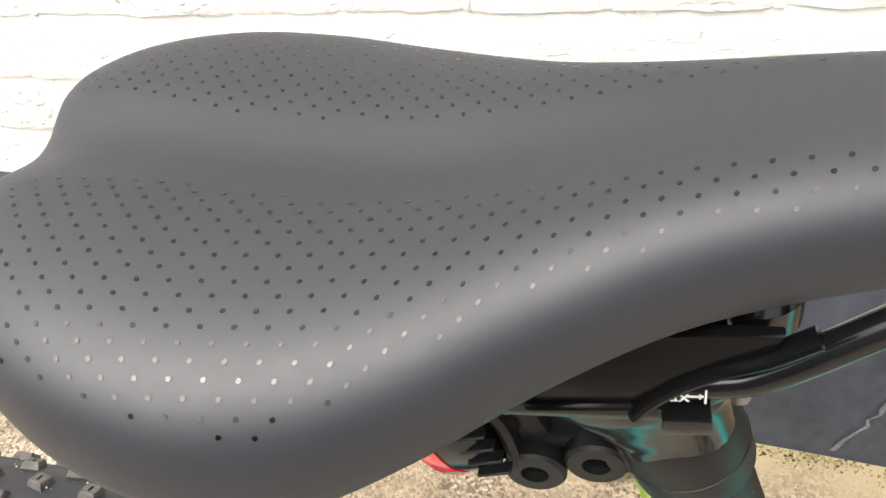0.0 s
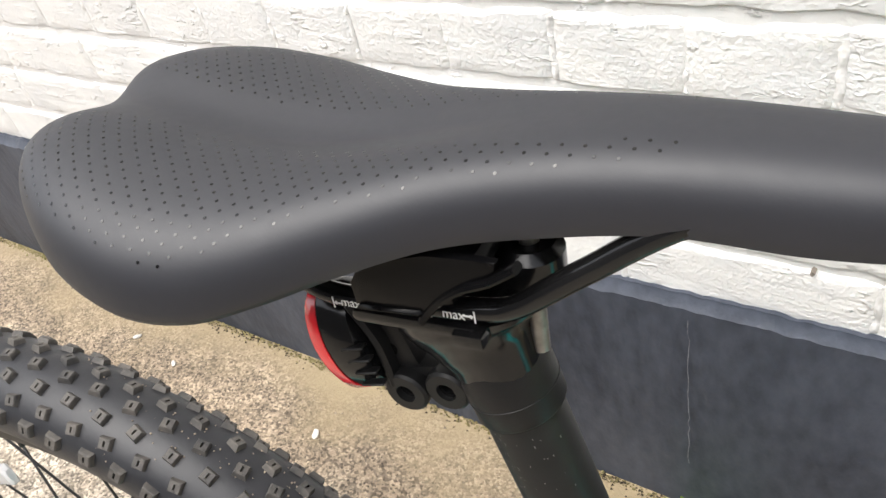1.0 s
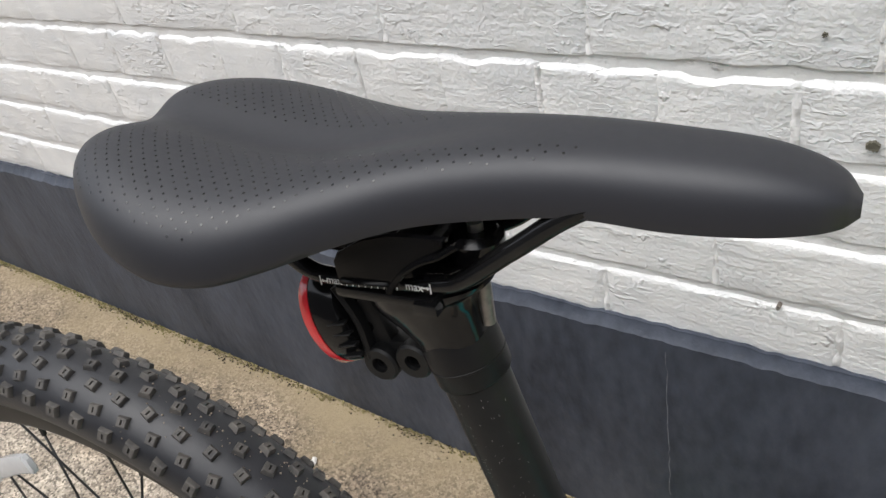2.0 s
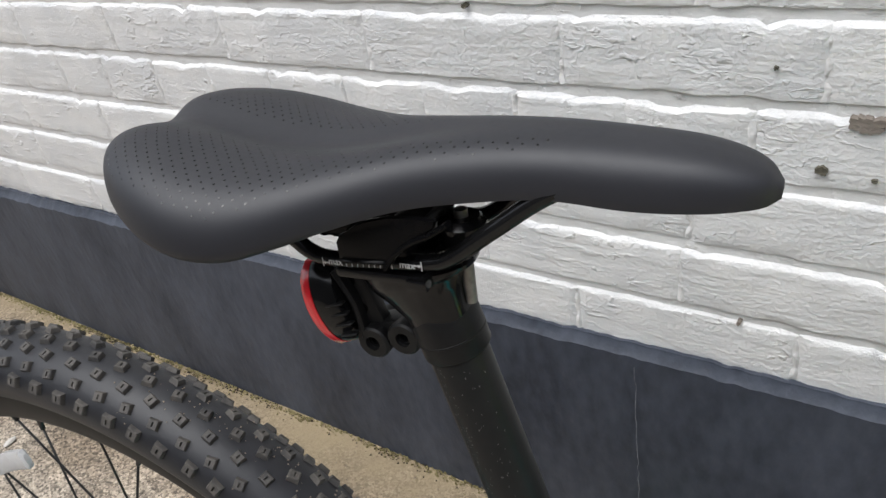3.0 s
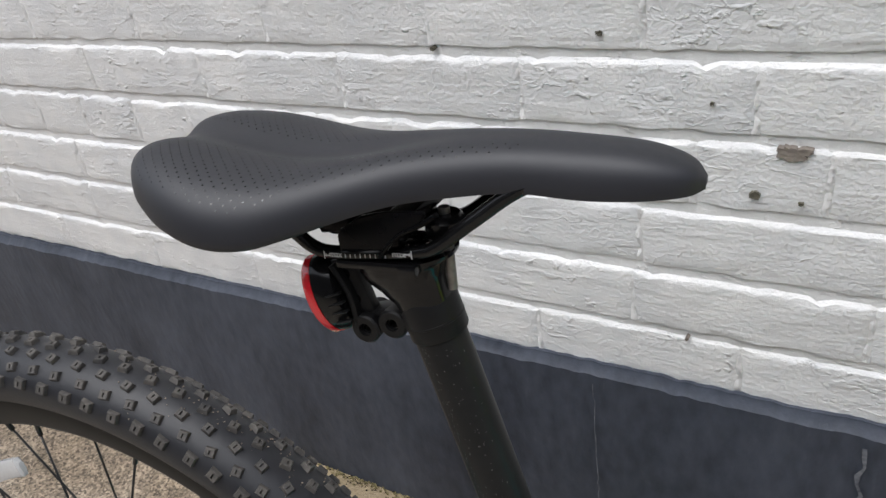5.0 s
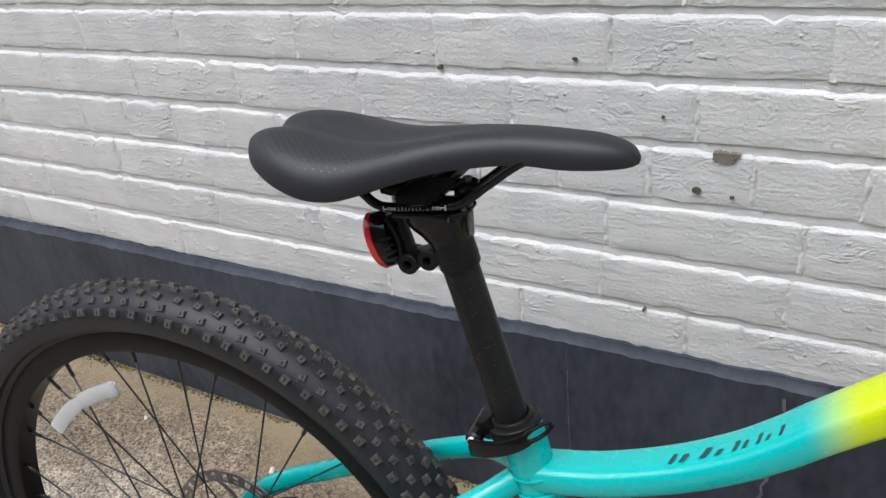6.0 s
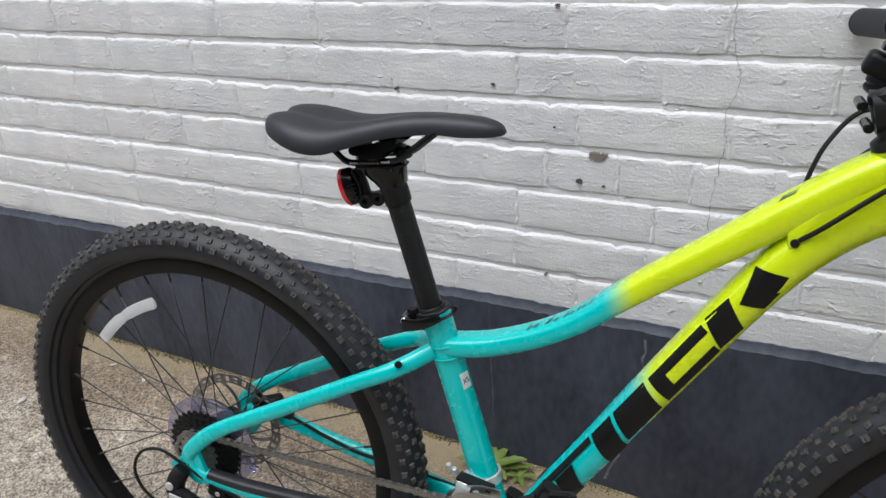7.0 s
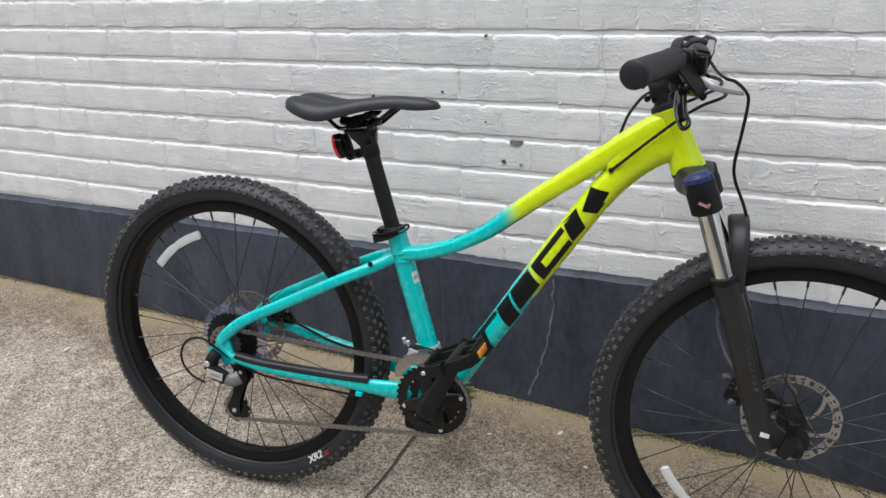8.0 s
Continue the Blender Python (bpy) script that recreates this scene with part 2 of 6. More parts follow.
gl.new(smap.outputs[0], ghs.inputs["Value"])
gmix = [x for x in gn if x.bl_idname == "ShaderNodeMix"][0]
blotch = gn.new("ShaderNodeTexNoise")
blotch.inputs["Scale"].default_value, blotch.inputs["Detail"].default_value, blotch.inputs["Roughness"].default_value = 26, 9, 0.72
gl.new(gtc.outputs["Object"], blotch.inputs["Vector"])
bmap = gn.new("ShaderNodeMapRange")
bmap.inputs["From Min"].default_value, bmap.inputs["From Max"].default_value = 0.32, 0.68
bmap.inputs["To Min"].default_value, bmap.inputs["To Max"].default_value = 0.68, 1.28
gl.new(blotch.outputs["Fac"], bmap.inputs["Value"])
bhs = gn.new("ShaderNodeHueSaturation")
gl.new(bmap.outputs[0], bhs.inputs["Value"])
gl.new(gmix.outputs["Result"], bhs.inputs["Color"])
gl.new(bhs.outputs[0], ghs.inputs["Color"])
sepg = gn.new("ShaderNodeSeparateXYZ")
gl.new(gtc.outputs["Object"], sepg.inputs[0])
gnoise = gn.new("ShaderNodeTexNoise")
gnoise.inputs["Scale"].default_value, gnoise.inputs["Detail"].default_value = 7, 6
gl.new(gtc.outputs["Object"], gnoise.inputs["Vector"])
gadd = gn.new("ShaderNodeMath")
gadd.operation = "MULTIPLY_ADD"
gl.new(gnoise.outputs["Fac"], gadd.inputs[0])
gadd.inputs[1].default_value = 0.34
gl.new(sepg.outputs["Y"], gadd.inputs[2])
strip = gn.new("ShaderNodeMapRange")
strip.inputs["From Min"].default_value, strip.inputs["From Max"].default_value = 0.45, 0.60
gl.new(gadd.outputs[0], strip.inputs["Value"])
gdirt = gn.new("ShaderNodeMix")
gdirt.data_type = "RGBA"
gdirt.inputs["B"].default_value = (0.31, 0.245, 0.15, 1)
gl.new(strip.outputs[0], gdirt.inputs["Factor"])
gl.new(ghs.outputs[0], gdirt.inputs["A"])
# the untrodden margin before the wall is browner and darker
margin = gn.new("ShaderNodeMapRange")
margin.interpolation_type = "SMOOTHSTEP"
margin.inputs["From Min"].default_value, margin.inputs["From Max"].default_value = 0.20, 0.44
gl.new(gadd.outputs[0], margin.inputs["Value"])
gbrown = gn.new("ShaderNodeMix")
gbrown.data_type, gbrown.blend_type = "RGBA", "MULTIPLY"
gbrown.inputs["B"].default_value = (0.66, 0.60, 0.53, 1)
gl.new(margin.outputs[0], gbrown.inputs["Factor"])
gl.new(ghs.outputs[0], gbrown.inputs["A"])
gl.new(gbrown.outputs["Result"], gdirt.inputs["A"])
gl.new(gdirt.outputs["Result"], gn["Principled BSDF"].inputs["Base Color"])


# ---- mesh helpers ----
def put(name, bm, material, parent=None, label="", smooth=True):
    """Turns a bmesh into one object, under its parent."""
    bmesh.ops.recalc_face_normals(bm, faces=bm.faces)
    me = bpy.data.meshes.new(name)
    bm.to_mesh(me)
    bm.free()
    me.materials.append(material)
    if smooth:
        me.shade_smooth()
        me.set_sharp_from_angle(angle=radians(38))
    ob = new(name, me)
    ob.parent = parent
    if label:
        ob["label"] = label
    return ob


part = put


def P(x, off, z):
    """A place on the bicycle: ahead of the rear axle's foot, towards the drive side, up."""
    return Vector((x, -off, z))


def smooth_path(points, n=6):
    pts = [Vector(p) for p in points]
    out = []
    for i in range(len(pts) - 1):
        a, b, c, d = pts[max(i - 1, 0)], pts[i], pts[i + 1], pts[min(i + 2, len(pts) - 1)]
        for k in range(n):
            t = k / n
            out.append(0.5 * (2 * b + (c - a) * t + (2 * a - 5 * b + 4 * c - d) * t * t + (3 * b - 3 * c + d - a) * t ** 3))
    return out + [pts[-1]]


def spread(values, n):
    """Values given at even steps, spread to n steps."""
    return np.interp(np.linspace(0, 1, n), np.linspace(0, 1, len(values)), values)


def sweep(bm, path, side, thick=None, seg=16, squareness=2.0, ref=(0, 1, 0), caps=True):
    """A tube along a path. side: half width along ref; thick: half height across it; numbers or lists."""
    path = [Vector(p) for p in path]
    n = len(path)
    thick = side if thick is None else thick
    sa = spread(side if isinstance(side, (list, tuple)) else [side, side], n)
    sb = spread(thick if isinstance(thick, (list, tuple)) else [thick, thick], n)
    rings, u = [], Vector(ref)
    for i, p in enumerate(path):
        t = (path[min(i + 1, n - 1)] - path[max(i - 1, 0)]).normalized()
        u = u - t * u.dot(t)
        if u.length < 1e-4:
            u = t.orthogonal()
        u.normalize()
        v = t.cross(u)
        ring = []
        for k in range(seg):
            a = 2 * math.pi * k / seg
            c, s = math.cos(a), math.sin(a)
            e = 2.0 / squareness
            ring.append(bm.verts.new(p + u * (sa[i] * math.copysign(abs(c) ** e, c)) + v * (sb[i] * math.copysign(abs(s) ** e, s))))
        rings.append(ring)
    for r0, r1 in zip(rings, rings[1:]):
        for k in range(seg):
            bm.faces.new((r0[k], r0[(k + 1) % seg], r1[(k + 1) % seg], r1[k]))
    if caps:
        bm.faces.new(rings[0][::-1])
        bm.faces.new(rings[-1])
    return bm


def tube(name, points, r, material, parent, label="", n=6, seg=10, thick=None, squareness=2.0, ref=(0, 1, 0)):
    return put(name, sweep(bmesh.new(), smooth_path(points, n) if n > 1 else points, r, thick, seg, squareness, ref), material, parent, label)


def lathe(bm, profile, origin, axis, seg=32, closed=False):
    """Revolves (radius, height) pairs round an axis."""
    axis = Vector(axis).normalized()
    u = axis.orthogonal().normalized()
    v = axis.cross(u)
    o = Vector(origin)
    rings = []
    for r, h in profile:
        if r < 1e-6:
            rings.append([bm.verts.new(o + axis * h)])
        else:
            rings.append([bm.verts.new(o + axis * h + r * (u * math.cos(2 * math.pi * k / seg) + v * math.sin(2 * math.pi * k / seg))) for k in range(seg)])
    pairs = list(zip(rings, rings[1:])) + ([(rings[-1], rings[0])] if closed else [])
    for a, b in pairs:
        for k in range(seg):
            j = (k + 1) % seg
            if len(a) == 1 and len(b) > 1:
                bm.faces.new((a[0], b[k], b[j]))
            elif len(b) == 1 and len(a) > 1:
                bm.faces.new((a[k], a[j], b[0]))
            elif len(a) > 1:
                bm.faces.new((a[k], a[j], b[j], b[k]))
    return bm


def disc_profile(r, h0, h1, c=0.001):
    return [(0, h0), (r - c, h0), (r, h0 + c), (r, h1 - c), (r - c, h1), (0, h1)]


def block(bm, centre, size, turn=(0, 0, 0), bevel=0.002, segments=2):
    """A box with rounded edges."""
    made = bmesh.ops.create_cube(bm, size=1.0, matrix=pose(*centre, *turn) @ Matrix.Diagonal((*size, 1)))
    if bevel:
        edges = list({e for v in made["verts"] for e in v.link_edges})
        bmesh.ops.bevel(bm, geom=edges, offset=bevel, segments=segments, profile=0.6, affect="EDGES")
    return bm


def plate(bm, outline, depth, place=Matrix(), bevel=0.0):
    """An outline in x and z, given thickness along y."""
    f = [bm.verts.new(place @ Vector((x, -depth / 2, z))) for x, z in outline]
    b = [bm.verts.new(place @ Vector((x, depth / 2, z))) for x, z in outline]
    faces = [bm.faces.new(f), bm.faces.new(b[::-1])]
    n = len(f)
    for k in range(n):
        faces.append(bm.faces.new((f[k], b[k], b[(k + 1) % n], f[(k + 1) % n])))
    if bevel:
        edges = [e for e in faces[0].edges] + [e for e in faces[1].edges]
        bmesh.ops.bevel(bm, geom=edges, offset=bevel, segments=2, profile=0.6, affect="EDGES")
    return bm


# ---- setting: ground, plinth, painted brick wall ----
WALL_Y, COURSE, BRICK = 0.432, 0.0745, 0.2245
PLINTH_TOP = 0.366


def ground_z(x, y):
    """The yard falls gently to the right and rises a little to the wall."""
    s = 0.25
    drop = s * math.log1p(math.exp((x + 0.05) / s)) if x < 6 else x + 0.05
    near = min(max(y + 0.09, -0.5), 0.6)
    return 0.0155 - 0.014 * max(min(x, 0.0), -2.5) - 0.048 * min(drop, 4.0) + 0.0105 * near


def make_ground():
    bm = bmesh.new()
    xs = sorted(set([-300, -80, -20, -8, -4] + [round(-2.6 + 0.05 * k, 3) for k in range(93)] + [3, 5, 10, 30, 90, 300]))
    ys = sorted(set([-300, -80, -20, -8, -4, -2.5] + [round(-1.6 + 0.05 * k, 3) for k in range(44)] + [1.5, 4, 20, 90, 300]))
    grid = []
    for x in xs:
        col = []
        for y in ys:
            z = ground_z(x, y)
            if -2.7 < x < 2.3 and -1.7 < y < 0.5:
                z += 0.0035 * noise.noise((x * 3.1, y * 3.1, 0)) + 0.0012 * noise.noise((x * 17, y * 17, 3))
            col.append(bm.verts.new((x, y, z)))
        grid.append(col)
    for a, b in zip(grid, grid[1:]):
        for k in range(len(ys) - 1):
            bm.faces.new((a[k], b[k], b[k + 1], a[k + 1]))
    return tagged(put("ground", bm, GROUND), "worn buff aggregate concrete yard, gritty and stained", "ground", kind="structure")


ground = make_ground()

# a saw cut across the concrete
bm = bmesh.new()
rnd = random.Random(4)
cut = [(-0.052 + 0.018 * (k / 30) * 1.4 + rnd.uniform(-0.003, 0.003), 0.27 - 1.0 * k / 30) for k in range(31)]
for (x0, y0), (x1, y1) in zip(cut, cut[1:]):
    w = 0.0026
    vs = [bm.verts.new((x, y, ground_z(x, y) + 0.0042)) for x, y in ((x0 - w, y0), (x0 + w, y0), (x1 + w, y1), (x1 - w, y1))]
    bm.faces.new(vs)
JOINT = surf("dirt_filled_joint", (0.05, 0.04, 0.03), (0.09, 0.07, 0.05), 0.95, scale=120, bump=0.3)
tagged(put("expansion_joint", bm, JOINT, smooth=False), "dark dirt-filled joint across the concrete yard", "joint", kind="structure")

# core of the wall, behind the bricks
bm = bmesh.new()
block(bm, (-0.3, WALL_Y + 0.0034 + 0.11, 1.35), (9.0, 0.22, 3.0), bevel=0)
wall = tagged(put("wall_north", bm, MORTAR, smooth=False), "white-painted brick wall with thick uneven paint", "wall", kind="structure")


def top_edge(x):
    """The line where the white paint meets the plinth wavers and climbs slightly."""
    return PLINTH_TOP + 0.010 * x + 0.004 * noise.noise((x * 2.3, 0, 7)) + 0.003 * noise.noise((x * 19, 0, 2)) + 0.0022 * noise.noise((x * 71, 0, 9))


def make_plinth():
    bm = bmesh.new()
    rows = []
    n = 1300
    for k in range(n + 1):
        x = -4.6 + 8.6 * k / n
        t = top_edge(x)
        wob = 0.0025 * noise.noise((x * 6, 1, 0))
        prof = [(WALL_Y + 0.02, t + 0.001), (WALL_Y - 0.0036, t), (WALL_Y - 0.0042, t - 0.0025), (WALL_Y - 0.0135 + 0.5 * wob, t - 0.0120 + 0.0012 * noise.noise((x * 31, 4, 0)))]
        for h in (0.28, 0.2, 0.12, 0.05):
            prof.append((WALL_Y - 0.0142 + 0.0018 * noise.noise((x * 4, h * 9, 5)), h + 0.01 * x))
        prof.append((WALL_Y - 0.0142, -0.25))
        rows.append([bm.verts.new((x, y, z)) for y, z in prof])
    for a, b in zip(rows, rows[1:]):
        for k in range(len(a) - 1):
            bm.faces.new((a[k], b[k], b[k + 1], a[k + 1]))
    return tagged(put("plinth", bm, PLINTH), "charcoal-painted rendered plinth along the brick wall's foot", "plinth", kind="structure")


plinth = make_plinth()

# hairline cracks in the plinth's paint
CRACK = surf("pale_crack", (0.26, 0.27, 0.29), (0.07, 0.075, 0.09), 0.9, scale=200, bump=0.2)
for x0, z0, z1, lean, seed in ((0.198, 0.345, 0.030, -0.14, 3), (-0.083, 0.345, 0.11, 0.0, 8)):
    bm = bmesh.new()
    rnd = random.Random(seed)
    last = None
    for k in range(26):
        f = k / 25
        z = z0 + (z1 - z0) * f
        x = x0 + lean * f * f * 0.45 + (rnd.uniform(-0.004, 0.004) if seed == 3 else rnd.uniform(-0.0012, 0.0012))
        w = (0.0026 if seed == 3 else 0.00045) * rnd.uniform(0.4, 1.2)
        y = WALL_Y - 0.0176
        pair = [bm.verts.new((x - w, y, z)), bm.verts.new((x + w, y, z))]
        if last:
            bm.faces.new((last[0], last[1], pair[1], pair[0]))
        last = pair
    tagged(put("crack", bm, CRACK, smooth=False), "thin pale crack in the charcoal plinth paint", "crack", kind="structure")

# unseen plain wall added behind the viewer to block low sky light and darken reflections
bm = bmesh.new()
block(bm, (0, -4.6, 1.6), (16.0, 0.25, 4.2), bevel=0)
RENDERED = surf("grey_render", (0.17, 0.17, 0.175), (0.125, 0.125, 0.13), 0.8, scale=20, bump=0.3, bscale=120, big=2, dist=0.003)
tagged(put("unseen_wall_south", bm, RENDERED, smooth=False), "plain grey rendered wall, added unseen to darken low reflections", "wall", kind="structure")


# ---- the bicycle ----
bicycle = new("bicycle")
bicycle.matrix_basis = pose(-0.3019, -0.0808, 0.0073, -5, 0, 7) @ Matrix.Scale(0.9446, 4)
# saddle, post and tail light are a size up from the rest of this small bicycle
SEAT_SIZE = pose(0.36, 0, 0.62) @ Matrix.Scale(1.0163, 4) @ pose(-0.36, 0, -0.62)
tagged(bicycle, "teal and yellow hardtail mountain bike leaning against the wall", "bicycle")

REAR, FRONT, BB = P(0, 0, 0.35), P(1.085, 0, 0.315), P(0.455, 0, 0.295)

# frame: one welded piece, its tubes as pieces of it
frame_tubes = bmesh.new()
sweep(frame_tubes, [P(0.3690, 0, 0.612), P(0.452, 0, 0.30)], 0.0192, 0.0192, 28)
bike_frame = part("bike_frame", frame_tubes, PAINT, bicycle, "glossy teal aluminium frame fading to yellow")
tube("top_tube", [P(0.382, 0, 0.569), P(0.437, 0, 0.578), P(0.493, 0, 0.597), P(0.537, 0, 0.619), P(0.568, 0, 0.640), P(0.592, 0, 0.659), P(0.640, 0, 0.694),
                  P(0.689, 0, 0.727), P(0.735, 0, 0.759), P(0.780, 0, 0.790), P(0.824, 0, 0.818), P(0.855, 0, 0.833)],
     [0.019, 0.0195, 0.020, 0.0205, 0.021, 0.021, 0.021, 0.022, 0.023, 0.024, 0.024, 0.022],
     PAINT, bike_frame, "curved top tube, teal turning yellow", 8, 26, [0.0135, 0.0135, 0.0135, 0.0135, 0.014, 0.0145, 0.0155, 0.0165, 0.018, 0.019, 0.02, 0.02], 3.3)
tube("down_tube", [P(0.468, 0, 0.305), P(0.495, 0, 0.338), P(0.535, 0, 0.398), P(0.578, 0, 0.460), P(0.627, 0, 0.534), P(0.677, 0, 0.607), P(0.730, 0, 0.683), P(0.765, 0, 0.727),
                   P(0.800, 0, 0.761), P(0.835, 0, 0.785), P(0.868, 0, 0.797)],
     [0.022, 0.023, 0.024, 0.025, 0.026, 0.026, 0.026, 0.026, 0.025, 0.025, 0.023], PAINT, bike_frame, "thick down tube, teal turning yellow", 8, 28,
     [0.021, 0.0215, 0.022, 0.0225, 0.023, 0.0235, 0.024, 0.0245, 0.0255, 0.027, 0.027], 2.4)
ht_dir = (P(0.846, 0, 0.850) - P(0.884, 0, 0.755)).normalized()
bm = lathe(bmesh.new(), [(0.0, 0), (0.0285, 0), (0.0285, 0.008), (0.0262, 0.016), (0.0245, 0.04), (0.024, 0.07), (0.0245, 0.094), (0.0265, 0.098), (0.0265, 0.103), (0, 0.103)], P(0.884, 0, 0.755), ht_dir, 32)
part("head_tube", bm, PAINT, bike_frame, "yellow tapered head tube")
bm = lathe(bmesh.new(), [(0, -0.037), (0.0215, -0.037), (0.0225, -0.034), (0.0225, 0.034), (0.0215, 0.037), (0, 0.037)], BB, (0, 1, 0), 28)
part("bottom_bracket_shell", bm, PAINT, bike_frame)
web = [(0.756, 0.7600), (0.768, 0.7760), (0.795, 0.7985), (0.830, 0.8200), (0.858, 0.8270), (0.874, 0.7900), (0.850, 0.7850), (0.820, 0.7700), (0.790, 0.7480), (0.770, 0.7340), (0.758, 0.7420)]
part("gusset", plate(bmesh.new(), web, 0.0472, Matrix(), 0.0065), PAINT, bike_frame, "yellow web joining the top and down tubes")
# smooth weld bead where the stays and top tube meet the seat tube
bm = bmesh.new()
for z, dx in ((0.572, 0.0), (0.556, 0.004)):
    sweep(bm, [P(0.382 + dx + 0.021 * math.cos(a), 0.021 * math.sin(a), z + 0.005 * math.cos(a)) for a in np.linspace(0, 2 * math.pi, 25)], 0.0013, 0.0013, 8, caps=False)
part("weld_bead", bm, PAINT, bike_frame)
STAY = [(0.366, 0.010, 0.562), (0.345, 0.028, 0.552), (0.318, 0.044, 0.541), (0.272, 0.052, 0.521), (0.222, 0.057, 0.497), (0.171, 0.060, 0.472), (0.117, 0.063, 0.446),
        (0.076, 0.065, 0.426), (0.042, 0.066, 0.405), (0.013, 0.067, 0.379), (0.003, 0.067, 0.360), (0.012, 0.066, 0.342), (0.036, 0.066, 0.328)]
tube("seat_stay", [P(*p) for p in STAY], [0.0095, 0.0095, 0.0085, 0.0085, 0.0085, 0.0085, 0.0085, 0.0085, 0.009, 0.009, 0.0085, 0.0085, 0.0085], PAINT, bike_frame, "", 6, 16,
     [0.0115, 0.0112, 0.0108, 0.0108, 0.0108, 0.011, 0.011, 0.011, 0.012, 0.012, 0.011, 0.0105, 0.0105], 2.3)
tube("chain_stay", [P(0.030, 0.066, 0.334), P(0.091, 0.064, 0.323), P(0.17, 0.060, 0.316), P(0.259, 0.053, 0.310), P(0.315, 0.047, 0.305), P(0.37, 0.042, 0.302), P(0.43, 0.03, 0.297)],
     [0.0085, 0.009, 0.009, 0.009, 0.009, 0.010, 0.010], PAINT, bike_frame, "", 6, 16, [0.0105, 0.0115, 0.0115, 0.012, 0.0145, 0.0185, 0.019], 2.4)
tube("seat_stay", [P(x, -o, z + 0.004) for x, o, z in STAY[:10]] + [P(0.006, -0.066, 0.368)], [0.0095, 0.0085, 0.0085, 0.009], PAINT, bike_frame, "", 6, 16, [0.0115, 0.0108, 0.011, 0.012], 2.3)
tube("chain_stay", [P(0.004, -0.066, 0.366), P(0.045, -0.065, 0.366), P(0.083, -0.064, 0.360), P(0.178, -0.058, 0.340), P(0.257, -0.053, 0.325), P(0.35, -0.043, 0.308), P(0.43, -0.03, 0.296)],
     0.009, PAINT, bike_frame, "", 6, 16, [0.011, 0.0125, 0.0125, 0.0125, 0.013, 0.016, 0.018], 2.4)
for off in (0.067, -0.066):
    bm = plate(bmesh.new(), [(-0.028, 0.338), (-0.030, 0.347), (-0.012, 0.356), (0.004, 0.372), (0.022, 0.372), (0.034, 0.334), (0.020, 0.318), (0.006, 0.322), (-0.006, 0.334), (-0.018, 0.335)], 0.007, Matrix.Translation((0, -off, 0)), 0.0015)
    part("dropout", bm, PAINT, bike_frame)
tube("chain_stay_guard", [P(0.036, 0.0675, 0.3405), P(0.091, 0.0652, 0.3320), P(0.17, 0.0612, 0.3268), P(0.259, 0.0542, 0.3218), P(0.322, 0.0482, 0.3205)], 0.0094, RUBBER, bike_frame, "black neoprene chain stay guard", 6, 14, [0.0070, 0.0080, 0.0080, 0.0080, 0.0085], 2.6)
for x, z in ((0.135, 0.3075), (0.305, 0.2915)):
    part("cable_guide", block(bmesh.new(), P(x, 0.06, z), (0.014, 0.008, 0.008), (0, 3, 0), 0.0015), PAINT, bike_frame)
part("seat_stay_bolt", lathe(bmesh.new(), [(0, 0), (0.004, 0), (0.0048, 0.0015), (0.0048, 0.003), (0.0, 0.003)], P(0.335, 0.045, 0.556), (0.2, -1, 0.2), 14), PLASTIC, bike_frame, "small black rubber plug")
# thin black line along the top tube's underside
tube("cable", [P(0.50, 0.004, 0.5895), P(0.55, 0.004, 0.6125), P(0.60, 0.004, 0.6475), P(0.66, 0.004, 0.6905), P(0.735, 0.004, 0.7395)], 0.0024, PLASTIC, bike_frame, "thin black line under the top tube", 6, 8)


# shapes laid on the down tube's side and the top tube
def decal(name, outlines, path_a, path_b, side, material, parent, raise_by=0.0008, half=0.0235, square=2.4, label="", lateral=0.026, steps=6, by_angle=False, along=None):
    """Shapes given along (0..1) and across (-1..1) a tube, wrapped on its drive side."""
    a, b = Vector(path_a), Vector(path_b)
    t = (b - a).normalized()
    v = Vector((-t.z, 0, t.x))
    bm = bmesh.new()
    for (s0, c0), (s1, c1), (s2, c2), (s3, c3) in outlines:
        rows = []
        for i in range(steps + 1):
            f = i / steps
            row = []
            for j in range(steps + 1):
                g = j / steps
                s = (1 - f) * ((1 - g) * s0 + g * s1) + f * ((1 - g) * s3 + g * s2)
                c = (1 - f) * ((1 - g) * c0 + g * c1) + f * ((1 - g) * c3 + g * c2)
                cc, c = c, max(-0.97, min(0.97, c * 0.85 - 0.08))
                up = c * (half + raise_by)
                outw = (1 - abs(c) ** square) ** (1 / square) * (lateral + raise_by)
                if by_angle:
                    ang = cc * math.pi / 2
                    up = math.sin(ang) ** (2 / square) * (half + raise_by)
                    outw = math.cos(ang) ** (2 / square) * (lateral + raise_by)
                base = a + t * (s * (b - a).length)
                if along:
                    q = min(max(s, 0.0), 0.999) * (len(along) - 1)
                    base = along[int(q)].lerp(along[int(q) + 1], q - int(q))
                    t2 = (along[int(q) + 1] - along[int(q)]).normalized()
                    v = Vector((-t2.z, 0, t2.x))
                row.append(bm.verts.new(base + v * up + Vector((0, -outw * side, 0))))
            rows.append(row)
        for r0, r1 in zip(rows, rows[1:]):
            for k in range(steps):
                bm.faces.new((r0[k], r0[k + 1], r1[k + 1], r1[k]))
    return put(name, bm, material, parent, label)


DA, DB = P(0.535, 0, 0.398), P(0.730, 0, 0.683)
